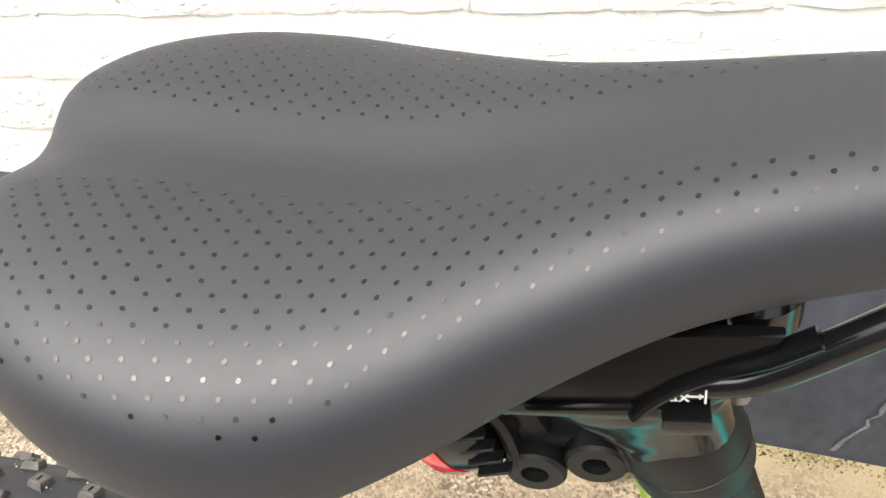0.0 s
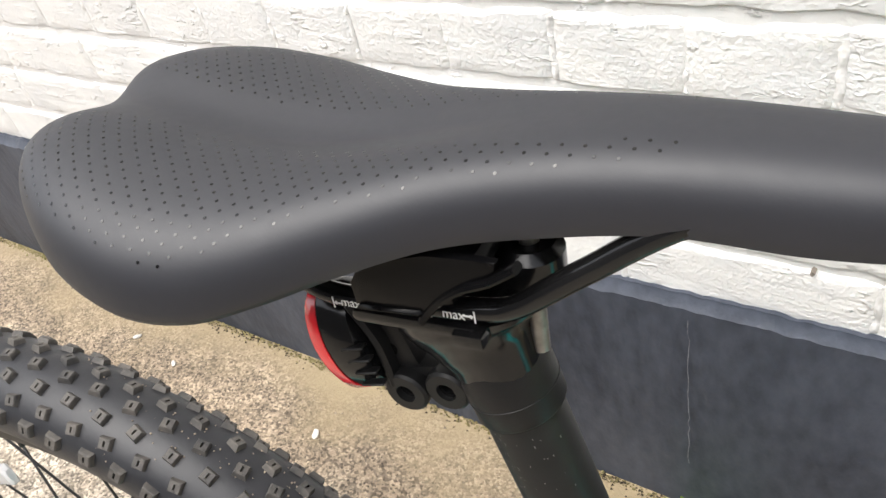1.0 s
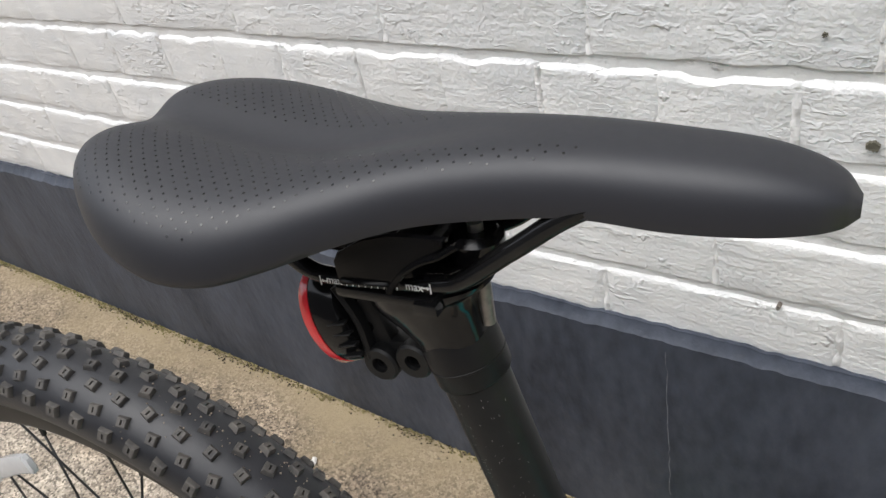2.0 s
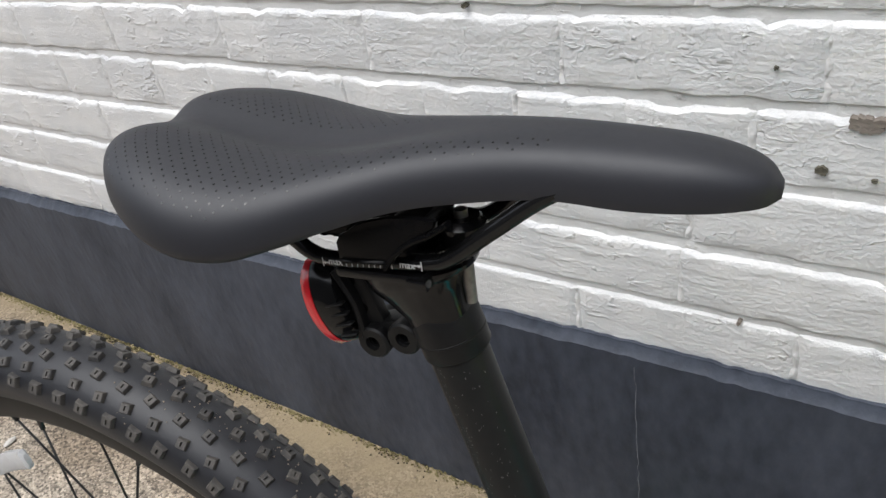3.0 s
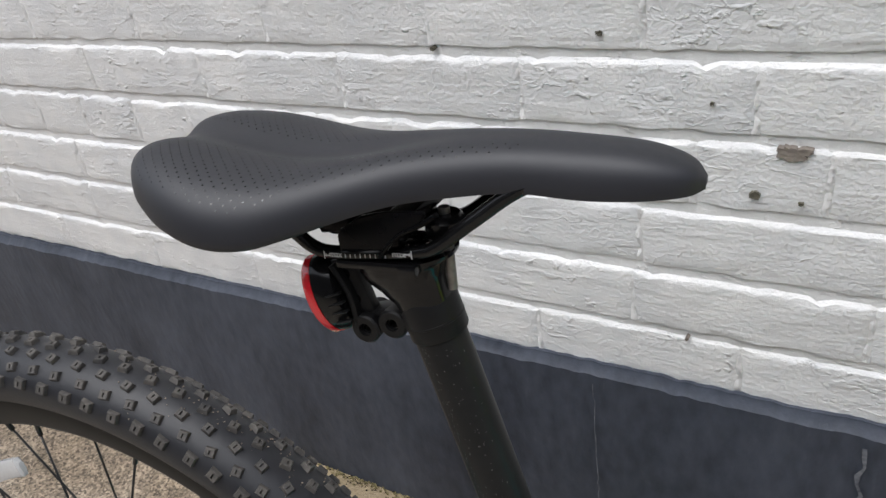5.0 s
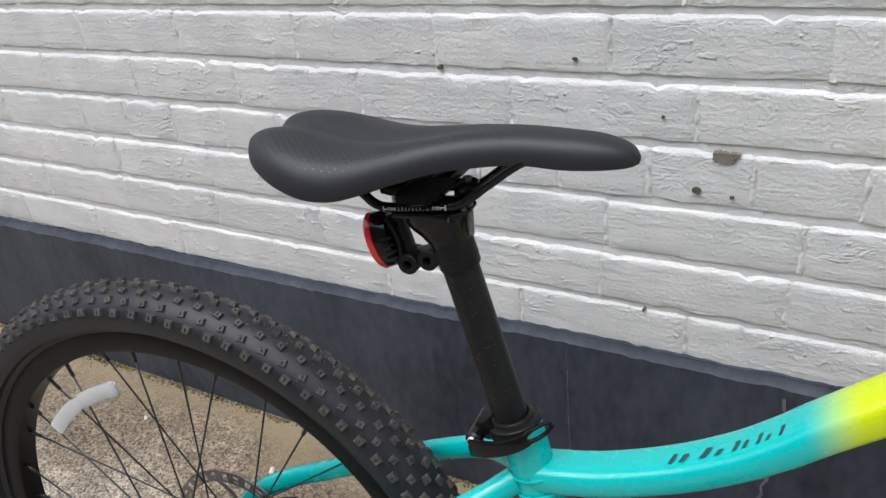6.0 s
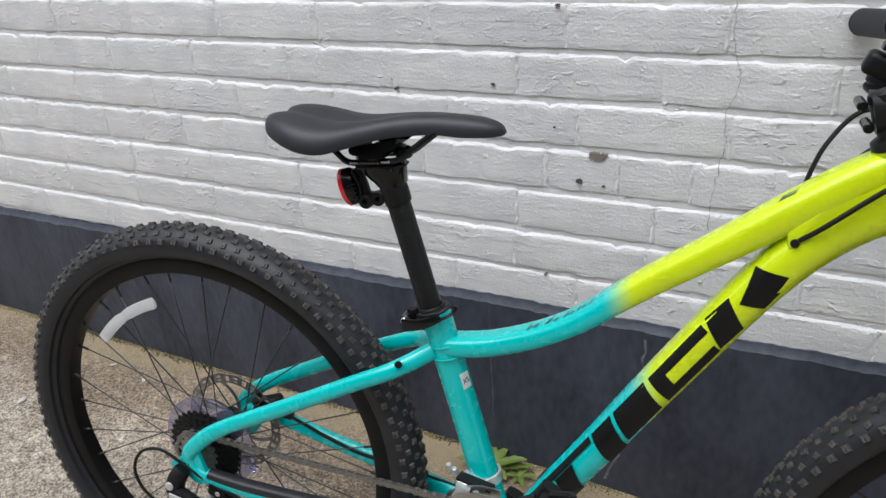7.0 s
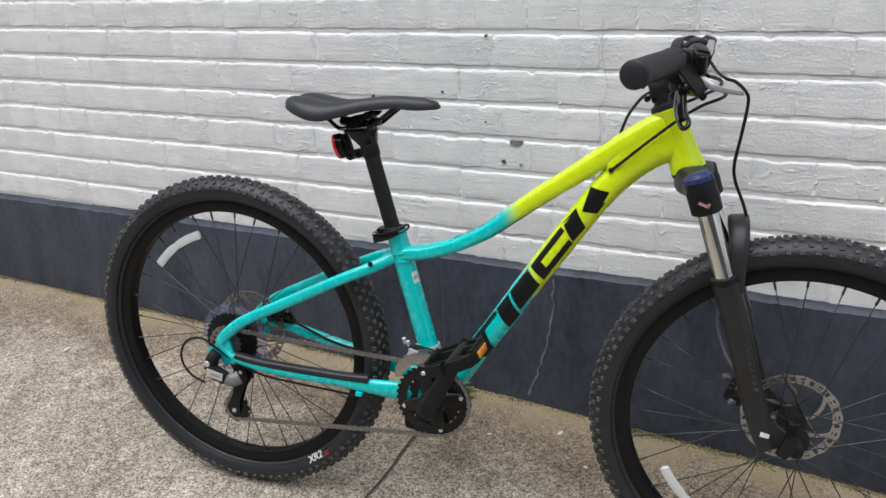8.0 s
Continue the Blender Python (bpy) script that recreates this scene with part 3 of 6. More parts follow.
# plain slanted shapes in place of a printed name
blocks = [
    [(-0.12, 1.10), (0.255, 1.06), (0.250, 0.76), (-0.10, 0.78)], [(0.027, 0.70), (0.131, 0.70), (0.071, -0.93), (-0.009, -0.90)],
    [(0.267, 1.04), (0.375, 1.04), (0.325, -0.90), (0.225, -0.90)], [(0.390, 1.03), (0.556, 1.02), (0.530, -0.66), (0.350, -0.66)],
    [(0.577, 0.98), (0.842, 0.99), (0.842, 0.52), (0.577, 0.52)], [(0.570, -0.14), (0.82, -0.16), (0.815, -0.64), (0.565, -0.64)], [(0.577, 0.95), (0.640, 0.95), (0.625, -0.6), (0.565, -0.6)],
    [(0.863, 1.05), (0.966, 0.95), (0.919, -0.66), (0.820, -0.57)],
    [(0.975, 0.40), (1.093, 1.07), (1.138, -0.67), (1.008, -0.69)]]
decal("decal", blocks, DA, DB, 1, BLACK_PRINT, bike_frame, label="large black slanted block graphics")
decal("decal", blocks, DA, DB, -1, BLACK_PRINT, bike_frame, label="large black slanted block graphics")
# six small slanted shapes in place of a printed name
marks = []
for k in range(6):
    s = 0.02 + 0.166 * k
    lean = 0.034
    marks.append([(s + lean, 0.985), (s + lean + 0.030, 0.985), (s + 0.030, 0.74), (s, 0.74)])
    if k != 4:
        marks.append([(s + lean + 0.062, 0.95 - 0.05 * (k % 2)), (s + lean + 0.092, 0.95 - 0.05 * (k % 2)), (s + 0.098, 0.74), (s + 0.068, 0.74)])
CURVE = smooth_path([P(0.493, 0, 0.597), P(0.537, 0, 0.619), P(0.568, 0, 0.640), P(0.592, 0, 0.659)], 8)
decal("small_decal", marks, CURVE[0], CURVE[-1], 1, GREY_PRINT, bike_frame, half=0.0138, lateral=0.0205, square=3.3, label="row of small dark slanted shapes", by_angle=True, along=CURVE, raise_by=0.0004)
TOP_CURVE = smooth_path([P(0.735, 0, 0.759), P(0.780, 0, 0.790), P(0.824, 0, 0.818)], 8)
decal("small_decal", [[(0.26, 0.80), (0.30, 0.98), (0.34, 0.98), (0.30, 0.80)], [(0.30, 0.98), (0.44, 0.98), (0.43, 0.94), (0.29, 0.94)], [(0.29, 0.89), (0.42, 0.89), (0.40, 0.80), (0.27, 0.80)]], TOP_CURVE[0], TOP_CURVE[-1], 1, GREY_PRINT, bike_frame,
      half=0.0185, lateral=0.0235, square=3.3, label="small dark printed shape", by_angle=True, along=TOP_CURVE, raise_by=0.0004)
STICK = Matrix.Translation(P(0.4098, 0.0088, 0.526)) @ pose(0, 0, 0, 0, -14.4, 0) @ pose(0, 0, 0, 0, 0, 64)
bm = block(bmesh.new(), (0, 0, 0), (0.013, 0.0012, 0.021), (0, 0, 0), 0.0004, 1)
bm.transform(STICK)
part("size_sticker", bm, WHITE_PRINT, bike_frame, "small white size sticker")


def writing(name, text, size, place, material, parent, depth=0.0003):
    """Letters in the built-in font, standing in x and z and facing the drive side."""
    curve = bpy.data.curves.new(name, "FONT")
    curve.body, curve.size, curve.align_x, curve.align_y, curve.extrude = text, size, "CENTER", "CENTER", depth
    tmp = bpy.data.objects.new(name, curve)
    scene.collection.objects.link(tmp)
    me = bpy.data.meshes.new_from_object(tmp.evaluated_get(bpy.context.evaluated_depsgraph_get()))
    bpy.data.objects.remove(tmp)
    me.materials.clear()
    me.materials.append(material)
    ob = new(name, me)
    ob.parent = parent
    ob.matrix_basis = place
    return ob


writing("size_mark", "XS", 0.009, STICK @ Matrix.Translation((0, -0.0008, 0)) @ pose(0, 0, 0, 90, 0, 0), BLACK_PRINT, bike_frame)


# ---- wheels ----
def knob_tread(name, parent, seed):
    """Rows of tapered rubber knobs, slit on top, dusty on their crowns."""
    rnd = random.Random(seed)
    verts, faces = [], []
    R0, half = 0.3445, 0.0275
    for row, ang in enumerate((-69, -46, -23, 0, 23, 46, 69)):
        count = 96
        big = 1.15 if abs(ang) > 60 else 1.0
        for k in range(count):
            th = 2 * math.pi * (k + (0.5 if row % 2 else 0.0)) / count + rnd.uniform(-0.004, 0.004)
            ph = radians(ang + rnd.uniform(-1.5, 1.5))
            rr = 0.0265
            cy, cr = half * math.sin(ph), R0 - rr + rr * math.cos(ph) - 0.0007
            nrm = Vector((math.cos(ph) * math.cos(th), math.sin(ph), math.cos(ph) * math.sin(th)))
            tan = Vector((-math.sin(th), 0, math.cos(th)))
            lat = nrm.cross(tan)
            c = Vector((cr * math.cos(th), cy, cr * math.sin(th)))
            h = 0.0042 if abs(ang) > 60 else 0.0036
            tw = radians(rnd.uniform(-6, 6) + (18 if row % 2 else -18) * (0.6 if abs(ang) < 50 else 0.2))
            t2, l2 = tan * math.cos(tw) + lat * math.sin(tw), lat * math.cos(tw) - tan * math.sin(tw)
            a, b = 0.0038 * big, 0.0034 * big
            base = len(verts)
            for hh, f in ((-0.0015, 1.15), (h * 0.8, 0.92), (h, 0.80)):
                for sx, sy in ((-1, -1), (1, -1), (1, 1), (-1, 1)):
                    verts.append(c + nrm * hh + t2 * (sx * a * f) + l2 * (sy * b * f))
            for lev in (0, 4):
                for q in range(4):
                    faces.append((base + lev + q, base + lev + (q + 1) % 4, base + lev + 4 + (q + 1) % 4, base + lev + 4 + q))
            # top with a slit across it
            s0 = len(verts)
            for sx, hh in ((-0.16, h), (-0.10, h * 0.55), (0.10, h * 0.55), (0.16, h)):
                for sy in (-0.55, 0.55):
                    verts.append(c + nrm * hh + t2 * (sx * a) + l2 * (sy * b * 0.8))
            A, B, C, D = base + 8, base + 9, base + 10, base + 11
            faces += [(A, s0, s0 + 1, D), (s0 + 6, B, C, s0 + 7), (A, B, s0 + 6, s0), (D, s0 + 1, s0 + 7, C),
                      (s0, s0 + 2, s0 + 3, s0 + 1), (s0 + 2, s0 + 4, s0 + 5, s0 + 3), (s0 + 4, s0 + 6, s0 + 7, s0 + 5)]
    me = bpy.data.meshes.new(name)
    me.from_pydata([tuple(v) for v in verts], [], faces)
    me.materials.append(DUSTY)
    ob = new(name, me)
    ob.parent = parent
    return tagged(ob, "rows of dusty slit rubber knobs", kind="stuff")


def spoke_mesh():
    bm = bmesh.new()
    L = 0.262
    sweep(bm, [Vector((0, 0, L * k / 4)) for k in range(5)], 0.00105, 0.00105, 6)
    sweep(bm, [Vector((0, 0, L - 0.016)), Vector((0, 0, L + 0.006))], 0.0021, 0.0021, 6)
    bmesh.ops.recalc_face_normals(bm, faces=bm.faces)
    me = bpy.data.meshes.new("spoke")
    bm.to_mesh(me)
    bm.free()
    me.materials.append(SPOKE)
    me.shade_smooth()
    return me


SPOKE_MESH = spoke_mesh()


def rotor(bm, r, y, holes=30):
    """A brake disc: slotted outer band on thin spiral arms."""
    seg = holes * 4
    ri = r - 0.0155

    def ring_part(r0, r1, a0, a1, th=0.0009):
        c = [[(rr * math.cos(a), y + s * th, rr * math.sin(a)) for rr, a in ((r0, a0), (r1, a0), (r1, a1), (r0, a1))] for s in (-1, 1)]
        v = [[bm.verts.new(p) for p in q] for q in c]
        bm.faces.new(v[0])
        bm.faces.new(v[1][::-1])
        for k in range(4):
            bm.faces.new((v[0][k], v[1][k], v[1][(k + 1) % 4], v[0][(k + 1) % 4]))
    step = 2 * math.pi / seg
    for k in range(seg):
        a0, a1 = k * step, (k + 1) * step
        wave = 0.0008 * math.sin(k * math.pi / 4)
        ring_part(r - 0.0035, r + wave, a0, a1)
        ring_part(ri, ri + 0.0032, a0, a1)
        if k % 4 in (0, 1):
            q = 0.05 if (k // 4) % 2 else -0.05
            ring_part(ri + 0.003, r - 0.0033, a0 + q * 0, a1)
        elif (k // 4) % 2 == 0:
            ring_part(ri + 0.0055, ri + 0.0085, a0, a1)
    for k in range(6):
        a = 2 * math.pi * k / 6
        pts = [Vector(((0.022 + (ri - 0.02) * f) * math.cos(a + 0.75 * f), y, (0.022 + (ri - 0.02) * f) * math.sin(a + 0.75 * f))) for f in np.linspace(0, 1, 7)]
        sweep(bm, pts, 0.0009, 0.0032, 6, 4.0)
    lathe(bm, [(0.017, y - 0.0012), (0.025, y - 0.0012), (0.025, y + 0.0012), (0.017, y + 0.0012)], (0, 0, 0), (0, 1, 0), 24, closed=True)
    return bm


def make_wheel(name, axle, seed, turn, arc):
    bm = lathe(bmesh.new(), [(0.2745, -0.0125), (0.279, -0.0145), (0.2985, -0.0150), (0.3010, -0.0138), (0.2995, -0.0120), (0.2925, -0.0110), (0.2925, 0.0110), (0.2995, 0.0120),
                             (0.3010, 0.0138), (0.2985, 0.0150), (0.279, 0.0145), (0.2745, 0.0125), (0.2725, 0.0)], (0, 0, 0), (0, 1, 0), 120, closed=True)
    wheel = part(name, bm, RIM, bicycle, "black alloy rim with knobbly tyre")
    wheel.matrix_basis = Matrix.Translation(axle) @ Matrix.Scale(0.988, 4)
    prof = [(0.2965, -0.0125), (0.2995, -0.0165), (0.3035, -0.0185)]
    for k in range(25):
        a = radians(-122 + 244 * k / 24)
        prof.append((0.3180 + 0.0255 * math.cos(a) + 0.0006, 0.0285 * math.sin(a)))
    prof += [(0.3035, 0.0185), (0.2995, 0.0165), (0.2965, 0.0125)]
    part("tyre", lathe(bmesh.new(), prof, (0, 0, 0), (0, 1, 0), 144, closed=True), RUBBER, wheel, "black rubber mountain bike tyre")
    # moulded rib and faint raised lettering bars on the side wall
    bm = bmesh.new()
    for s in (-1, 1):
        lathe(bm, [(0.3075, s * 0.0208), (0.3085, s * 0.0222), (0.3095, s * 0.0217)], (0, 0, 0), (0, 1, 0), 120, closed=True)
    part("moulded_rib", bm, RUBBER, wheel)
    knob_tread("tread", wheel, seed)
    hub = lathe(bmesh.new(), [(0, -0.052), (0.008, -0.052), (0.010, -0.044), (0.011, -0.036), (0.025, -0.034), (0.025, -0.031), (0.013, -0.027), (0.0115, 0.0), (0.013, 0.024), (0.025, 0.029), (0.025, 0.032), (0.012, 0.036), (0.009, 0.050), (0.007, 0.060), (0, 0.060)], (0, 0, 0), (0, 1, 0), 28)
    part("hub", hub, SATIN_BLACK, wheel)
    for k in range(32):
        side = 1 if k % 2 else -1
        lead = 1 if (k // 2) % 2 else -1
        th = 2 * math.pi * (k + 0.5) / 32 + turn
        a = Vector((0.023 * math.cos(th + lead * 1.32), side * 0.031, 0.023 * math.sin(th + lead * 1.32)))
        b = Vector((0.2745 * math.cos(th), side * 0.003, 0.2745 * math.sin(th)))
        ob = new("spoke", SPOKE_MESH)
        ob.parent = wheel
        q = (b - a).to_track_quat("Z", "Y")
        ob.matrix_basis = Matrix.LocRotScale(a, q, (1, 1, (b - a).length / 0.262))
    # spoke reflector: ribbed white arc clipped to the spokes
    bm = bmesh.new()
    rings = []
    n = 44
    for k in range(n + 1):
        f = k / n
        a = radians(arc[0] + (arc[1] - arc[0]) * f)
        waist = 0.0088 - 0.0016 * math.exp(-((f - 0.5) / 0.05) ** 2) - 0.004 * (1 if k in (0, n) else 0)
        t = 0.0022 + (0.0012 if k % 2 else 0)
        r0, r1 = 0.2305 - waist, 0.2305 + waist
        rings.append([bm.verts.new((r * math.cos(a), -0.010 + y, r * math.sin(a))) for r, y in ((r0, t * 0.6), (r0, -t * 0.6), (r0 + 0.002, -t), (r1 - 0.002, -t), (r1, -t * 0.6), (r1, t * 0.6), (r1 - 0.002, t), (r0 + 0.002, t))])
    for a, b in zip(rings, rings[1:]):
        for k in range(8):
            bm.faces.new((a[k], a[(k + 1) % 8], b[(k + 1) % 8], b[k]))
    bm.faces.new(rings[0])
    bm.faces.new(rings[-1][::-1])
    part("spoke_reflector", bm, REFLECTOR, wheel, "white ribbed plastic spoke reflector")
    return wheel


rear_wheel = make_wheel("rear_wheel", REAR + Vector((0.003, 0, 0.004)), 11, 0.05, (107.0, 141.3))
front_wheel = make_wheel("front_wheel", FRONT, 12, 0.11, (207, 241))
part("brake_rotor", rotor(bmesh.new(), 0.083, 0.046), DARK_STEEL, rear_wheel, "slotted steel disc brake rotor")
part("brake_rotor", rotor(bmesh.new(), 0.083, 0.046), STEEL, front_wheel, "shiny slotted steel disc brake rotor")
# marks on the rear tyre's wall
XM = radians(305.5)
writing("tyre_mark", "XR2", 0.0225, pose(0.3070 * math.cos(XM), -0.0266, 0.3070 * math.sin(XM), 60, 270 - math.degrees(XM), 0), WHITE_PRINT, rear_wheel, 0.0016)
bm = bmesh.new()
for r0 in (0.3080, 0.3130):
    vs = []
    for r, a in ((r0, 310.0), (r0 + 0.0020, 310.0), (r0 + 0.0020, 312.8), (r0, 312.5)):
        vs.append(bm.verts.new((r * math.cos(radians(a)), -0.0282 - (r - 0.311) * 0.62, r * math.sin(radians(a)))))
    bm.faces.new(vs)
part("tyre_mark", bm, RED_PRINT, rear_wheel, "small red printed dashes", smooth=False)
# sand caught between the knobs
bm = bmesh.new()
rnd = random.Random(6)
for k in range(150):
    th = radians(rnd.gauss(62, 13))
    ph = radians(rnd.gauss(12, 26))
    r = 0.0005 * rnd.uniform(0.4, 1.3)
    c = Vector(((0.318 + 0.0265 * math.cos(ph)) * math.cos(th), 0.0285 * math.sin(ph), (0.318 + 0.0265 * math.cos(ph)) * math.sin(th)))
    bmesh.ops.create_icosphere(bm, subdivisions=1, radius=r, matrix=Matrix.Translation(c))
tagged(part("tyre_grit", bm, GRIT, rear_wheel), "sand grains stuck in the tread", kind="stuff")

# cassette and clear guard
for k, (r, y) in enumerate(((0.060, -0.030), (0.055, -0.0335), (0.048, -0.037), (0.042, -0.0405), (0.036, -0.044), (0.031, -0.0475), (0.027, -0.051))):
    bm = bmesh.new()
    teeth = int(r * 560)
    outline = []
    for j in range(teeth * 4):
        a = 2 * math.pi * j / (teeth * 4)
        rr = r + (0.0022 if j % 4 in (0, 1) else -0.0018)
        outline.append((rr * math.cos(a), rr * math.sin(a)))
    plate(bm, outline, 0.0018, Matrix.Translation((0, y, 0)))
    part("sprocket", bm, SATIN_BLACK if k < 5 else DARK_STEEL, rear_wheel, smooth=False)
bm = lathe(bmesh.new(), [(0.045, -0.022), (0.072, -0.0195), (0.0775, -0.0185), (0.0775, -0.0175), (0.072, -0.0180), (0.045, -0.0205)], (0, 0, 0), (0, 1, 0), 64, closed=True)
part("spoke_guard", bm, GUARD, rear_wheel, "clear bluish plastic spoke guard disc")
for a in (245, 335):
    bm = block(bmesh.new(), (0.078 * math.cos(radians(a)), -0.016, 0.078 * math.sin(radians(a))), (0.014, 0.008, 0.010), (0, -a, 0), 0.002)
    part("guard_clip", bm, GUARD, rear_wheel)
part("guard_label", block(bmesh.new(), (0.010, -0.0205, 0.067), (0.022, 0.0008, 0.009), (0, 9, 0), 0.0003, 1), GREY_PLASTIC, rear_wheel, "small printed safety label")
part("axle_nut", lathe(bmesh.new(), [(0, -0.076), (0.004, -0.076), (0.0055, -0.074), (0.0055, -0.070), (0.0, -0.070)], (0, 0, 0), (0, 1, 0), 16), SATIN_BLACK, rear_wheel)

# ---- drivetrain ----


def chainring(r, y, teeth):
    bm = bmesh.new()
    n = teeth * 4
    out, inn = [], []
    for j in range(n):
        a = 2 * math.pi * j / n
        rr = r + (0.0024 if j % 4 in (0, 1) else -0.0018)
        out.append((rr * math.cos(a), rr * math.sin(a)))
        inn.append(((r - 0.019) * math.cos(a), (r - 0.019) * math.sin(a)))
    layers = []
    for s in (-0.0011, 0.0011):
        layers.append(([bm.verts.new(BB + Vector((x, y + s, z))) for x, z in out], [bm.verts.new(BB + Vector((x, y + s, z))) for x, z in inn]))
    for k in range(n):
        j = (k + 1) % n
        for o, i in layers:
            bm.faces.new((o[k], o[j], i[j], i[k]))
        bm.faces.new((layers[0][0][k], layers[0][0][j], layers[1][0][j], layers[1][0][k]))
        bm.faces.new((layers[0][1][k], layers[0][1][j], layers[1][1][j], layers[1][1][k]))
    return bm


arm_end = P(0.535, 0.083, 0.440)
crank = part("crankset", sweep(bmesh.new(), smooth_path([BB + P(-0.008, 0.078, -0.016), BB + P(0.0, 0.080, 0), BB + P(0.04, 0.082, 0.0725), arm_end + Vector((0.004, 0, 0.008))], 6), [0.010, 0.011, 0.009, 0.0085], [0.0165, 0.019, 0.0145, 0.0125], 14, 2.8), SATIN_BLACK, bicycle, "black alloy crank with two chainrings")
part("chainring", chainring(0.0725, -0.050, 36), SATIN_BLACK, crank, smooth=False)
part("chainring", chainring(0.053, -0.0435, 24), SATIN_BLACK, crank, smooth=False)
bm = bmesh.new()
for k in range(4):
    a = radians(16 + 90 * k)
    sweep(bm, [BB + P(0.018 * math.cos(a), 0.058, 0.018 * math.sin(a)), BB + P(0.045 * math.cos(a), 0.055, 0.045 * math.sin(a)), BB + P(0.063 * math.cos(a), 0.052, 0.063 * math.sin(a))], 0.0035, [0.016, 0.013, 0.008], 8, 3)
lathe(bm, disc_profile(0.025, 0.046, 0.064, 0.003), BB, (0, -1, 0), 24)
part("spider", bm, SATIN_BLACK, crank)
for k in range(4):
    a = radians(16 + 90 * k)
    part("chainring_bolt", lathe(bmesh.new(), disc_profile(0.0048, 0.0505, 0.0565), BB + P(0.059 * math.cos(a), 0, 0.059 * math.sin(a)), (0, -1, 0), 12), SILVER, crank)
part("crank_bolt", lathe(bmesh.new(), [(0, 0.0885), (0.004, 0.0885), (0.0045, 0.0915), (0.0085, 0.0915), (0.0095, 0.088), (0.0, 0.088)], BB, (0, -1, 0), 16), GLOSS_BLACK, crank)
tube("left_crank_arm", [BB + P(0, -0.078, 0), BB + P(-0.04, -0.08, -0.0725), BB + P(-0.083, -0.083, -0.150)], [0.011, 0.009, 0.0085], SATIN_BLACK, crank, "", 5, 12, [0.018, 0.014, 0.012], 2.8)


def make_pedal(place, name):
    bm = sweep(bmesh.new(), [Vector((0, 0.006, 0)), Vector((0, -0.03, 0)), Vector((0, -0.098, 0))], [0.007, 0.0105, 0.009], None, 14)
    ped = part(name, bm, PLASTIC, bicycle, "black resin platform pedal")
    ped.matrix_basis = place
    L, W = 0.096, 0.088
    for sx in (-1, 1):
        bm = bmesh.new()
        sweep(bm, [Vector((sx * 0.010, -0.006, 0)), Vector((sx * W / 2 * 0.85, -0.014, 0)), Vector((sx * W / 2, -0.030, 0)), Vector((sx * W / 2, -0.078, 0)), Vector((sx * W / 2 * 0.85, -0.094, 0)), Vector((sx * 0.008, -0.100, 0))], 0.0055, 0.0115, 8, 4, ref=(1, 0, 0))
        part("cage", bm, PLASTIC, ped)
        bm = bmesh.new()
        for k in range(7):
            block(bm, (sx * W / 2 * 0.98, -0.024 - 0.0095 * k, 0.0125), (0.007, 0.004, 0.005), (0, 0, 0), 0.0008, 1)
        part("grip_teeth", bm, PLASTIC, ped)
        part("pedal_reflector", block(bmesh.new(), (sx * (W / 2 + 0.0058), -0.054, 0), (0.004, 0.042, 0.011), (0, 0, 0), 0.001), AMBER, ped, "amber pedal reflector")
    for y in (-0.030, -0.076):
        part("bridge", block(bmesh.new(), (0, y, 0), (W * 0.9, 0.006, 0.014), (0, 0, 0), 0.0015), PLASTIC, ped)
    return ped


make_pedal(Matrix.Translation(arm_end + Vector((0, -0.010, 0))) @ pose(0, 0, 0, 0, -22, 0), "pedal")
make_pedal(Matrix.Translation(BB + P(-0.083, -0.093, -0.150)) @ pose(0, 0, 0, 0, 0, 180), "pedal")

# chain: pins and roller links along the two runs and round the wheels
link_bm = bmesh.new()
for y in (-0.0029, 0.0029):
    ol = [(-0.0095, 0.0), (-0.0085, 0.0030), (-0.0055, 0.0040), (0.0, 0.0026), (0.0055, 0.0040), (0.0085, 0.0030), (0.0095, 0.0), (0.0085, -0.0030), (0.0055, -0.0040), (0.0, -0.0026), (-0.0055, -0.0040), (-0.0085, -0.0030)]
    plate(link_bm, ol, 0.0011, Matrix.Translation((0, y, 0)))
for x in (-0.0064, 0.0064):
    lathe(link_bm, [(0, -0.0042), (0.0019, -0.0042), (0.0019, 0.0042), (0, 0.0042)], (x, 0, 0), (0, 1, 0), 8)
bmesh.ops.recalc_face_normals(link_bm, faces=link_bm.faces)
LINK = bpy.data.meshes.new("chain_link")
link_bm.to_mesh(LINK)
link_bm.free()
LINK.materials.append(DARK_STEEL)
G_PULLEY, T_PULLEY = P(0.036, 0.048, 0.298), P(0.014, 0.052, 0.209)


def arc_points(c, r, a0, a1, off, n):
    return [P(c.x + r * math.cos(radians(a)), off, c.z + r * math.sin(radians(a))) for a in np.linspace(a0, a1, n)]


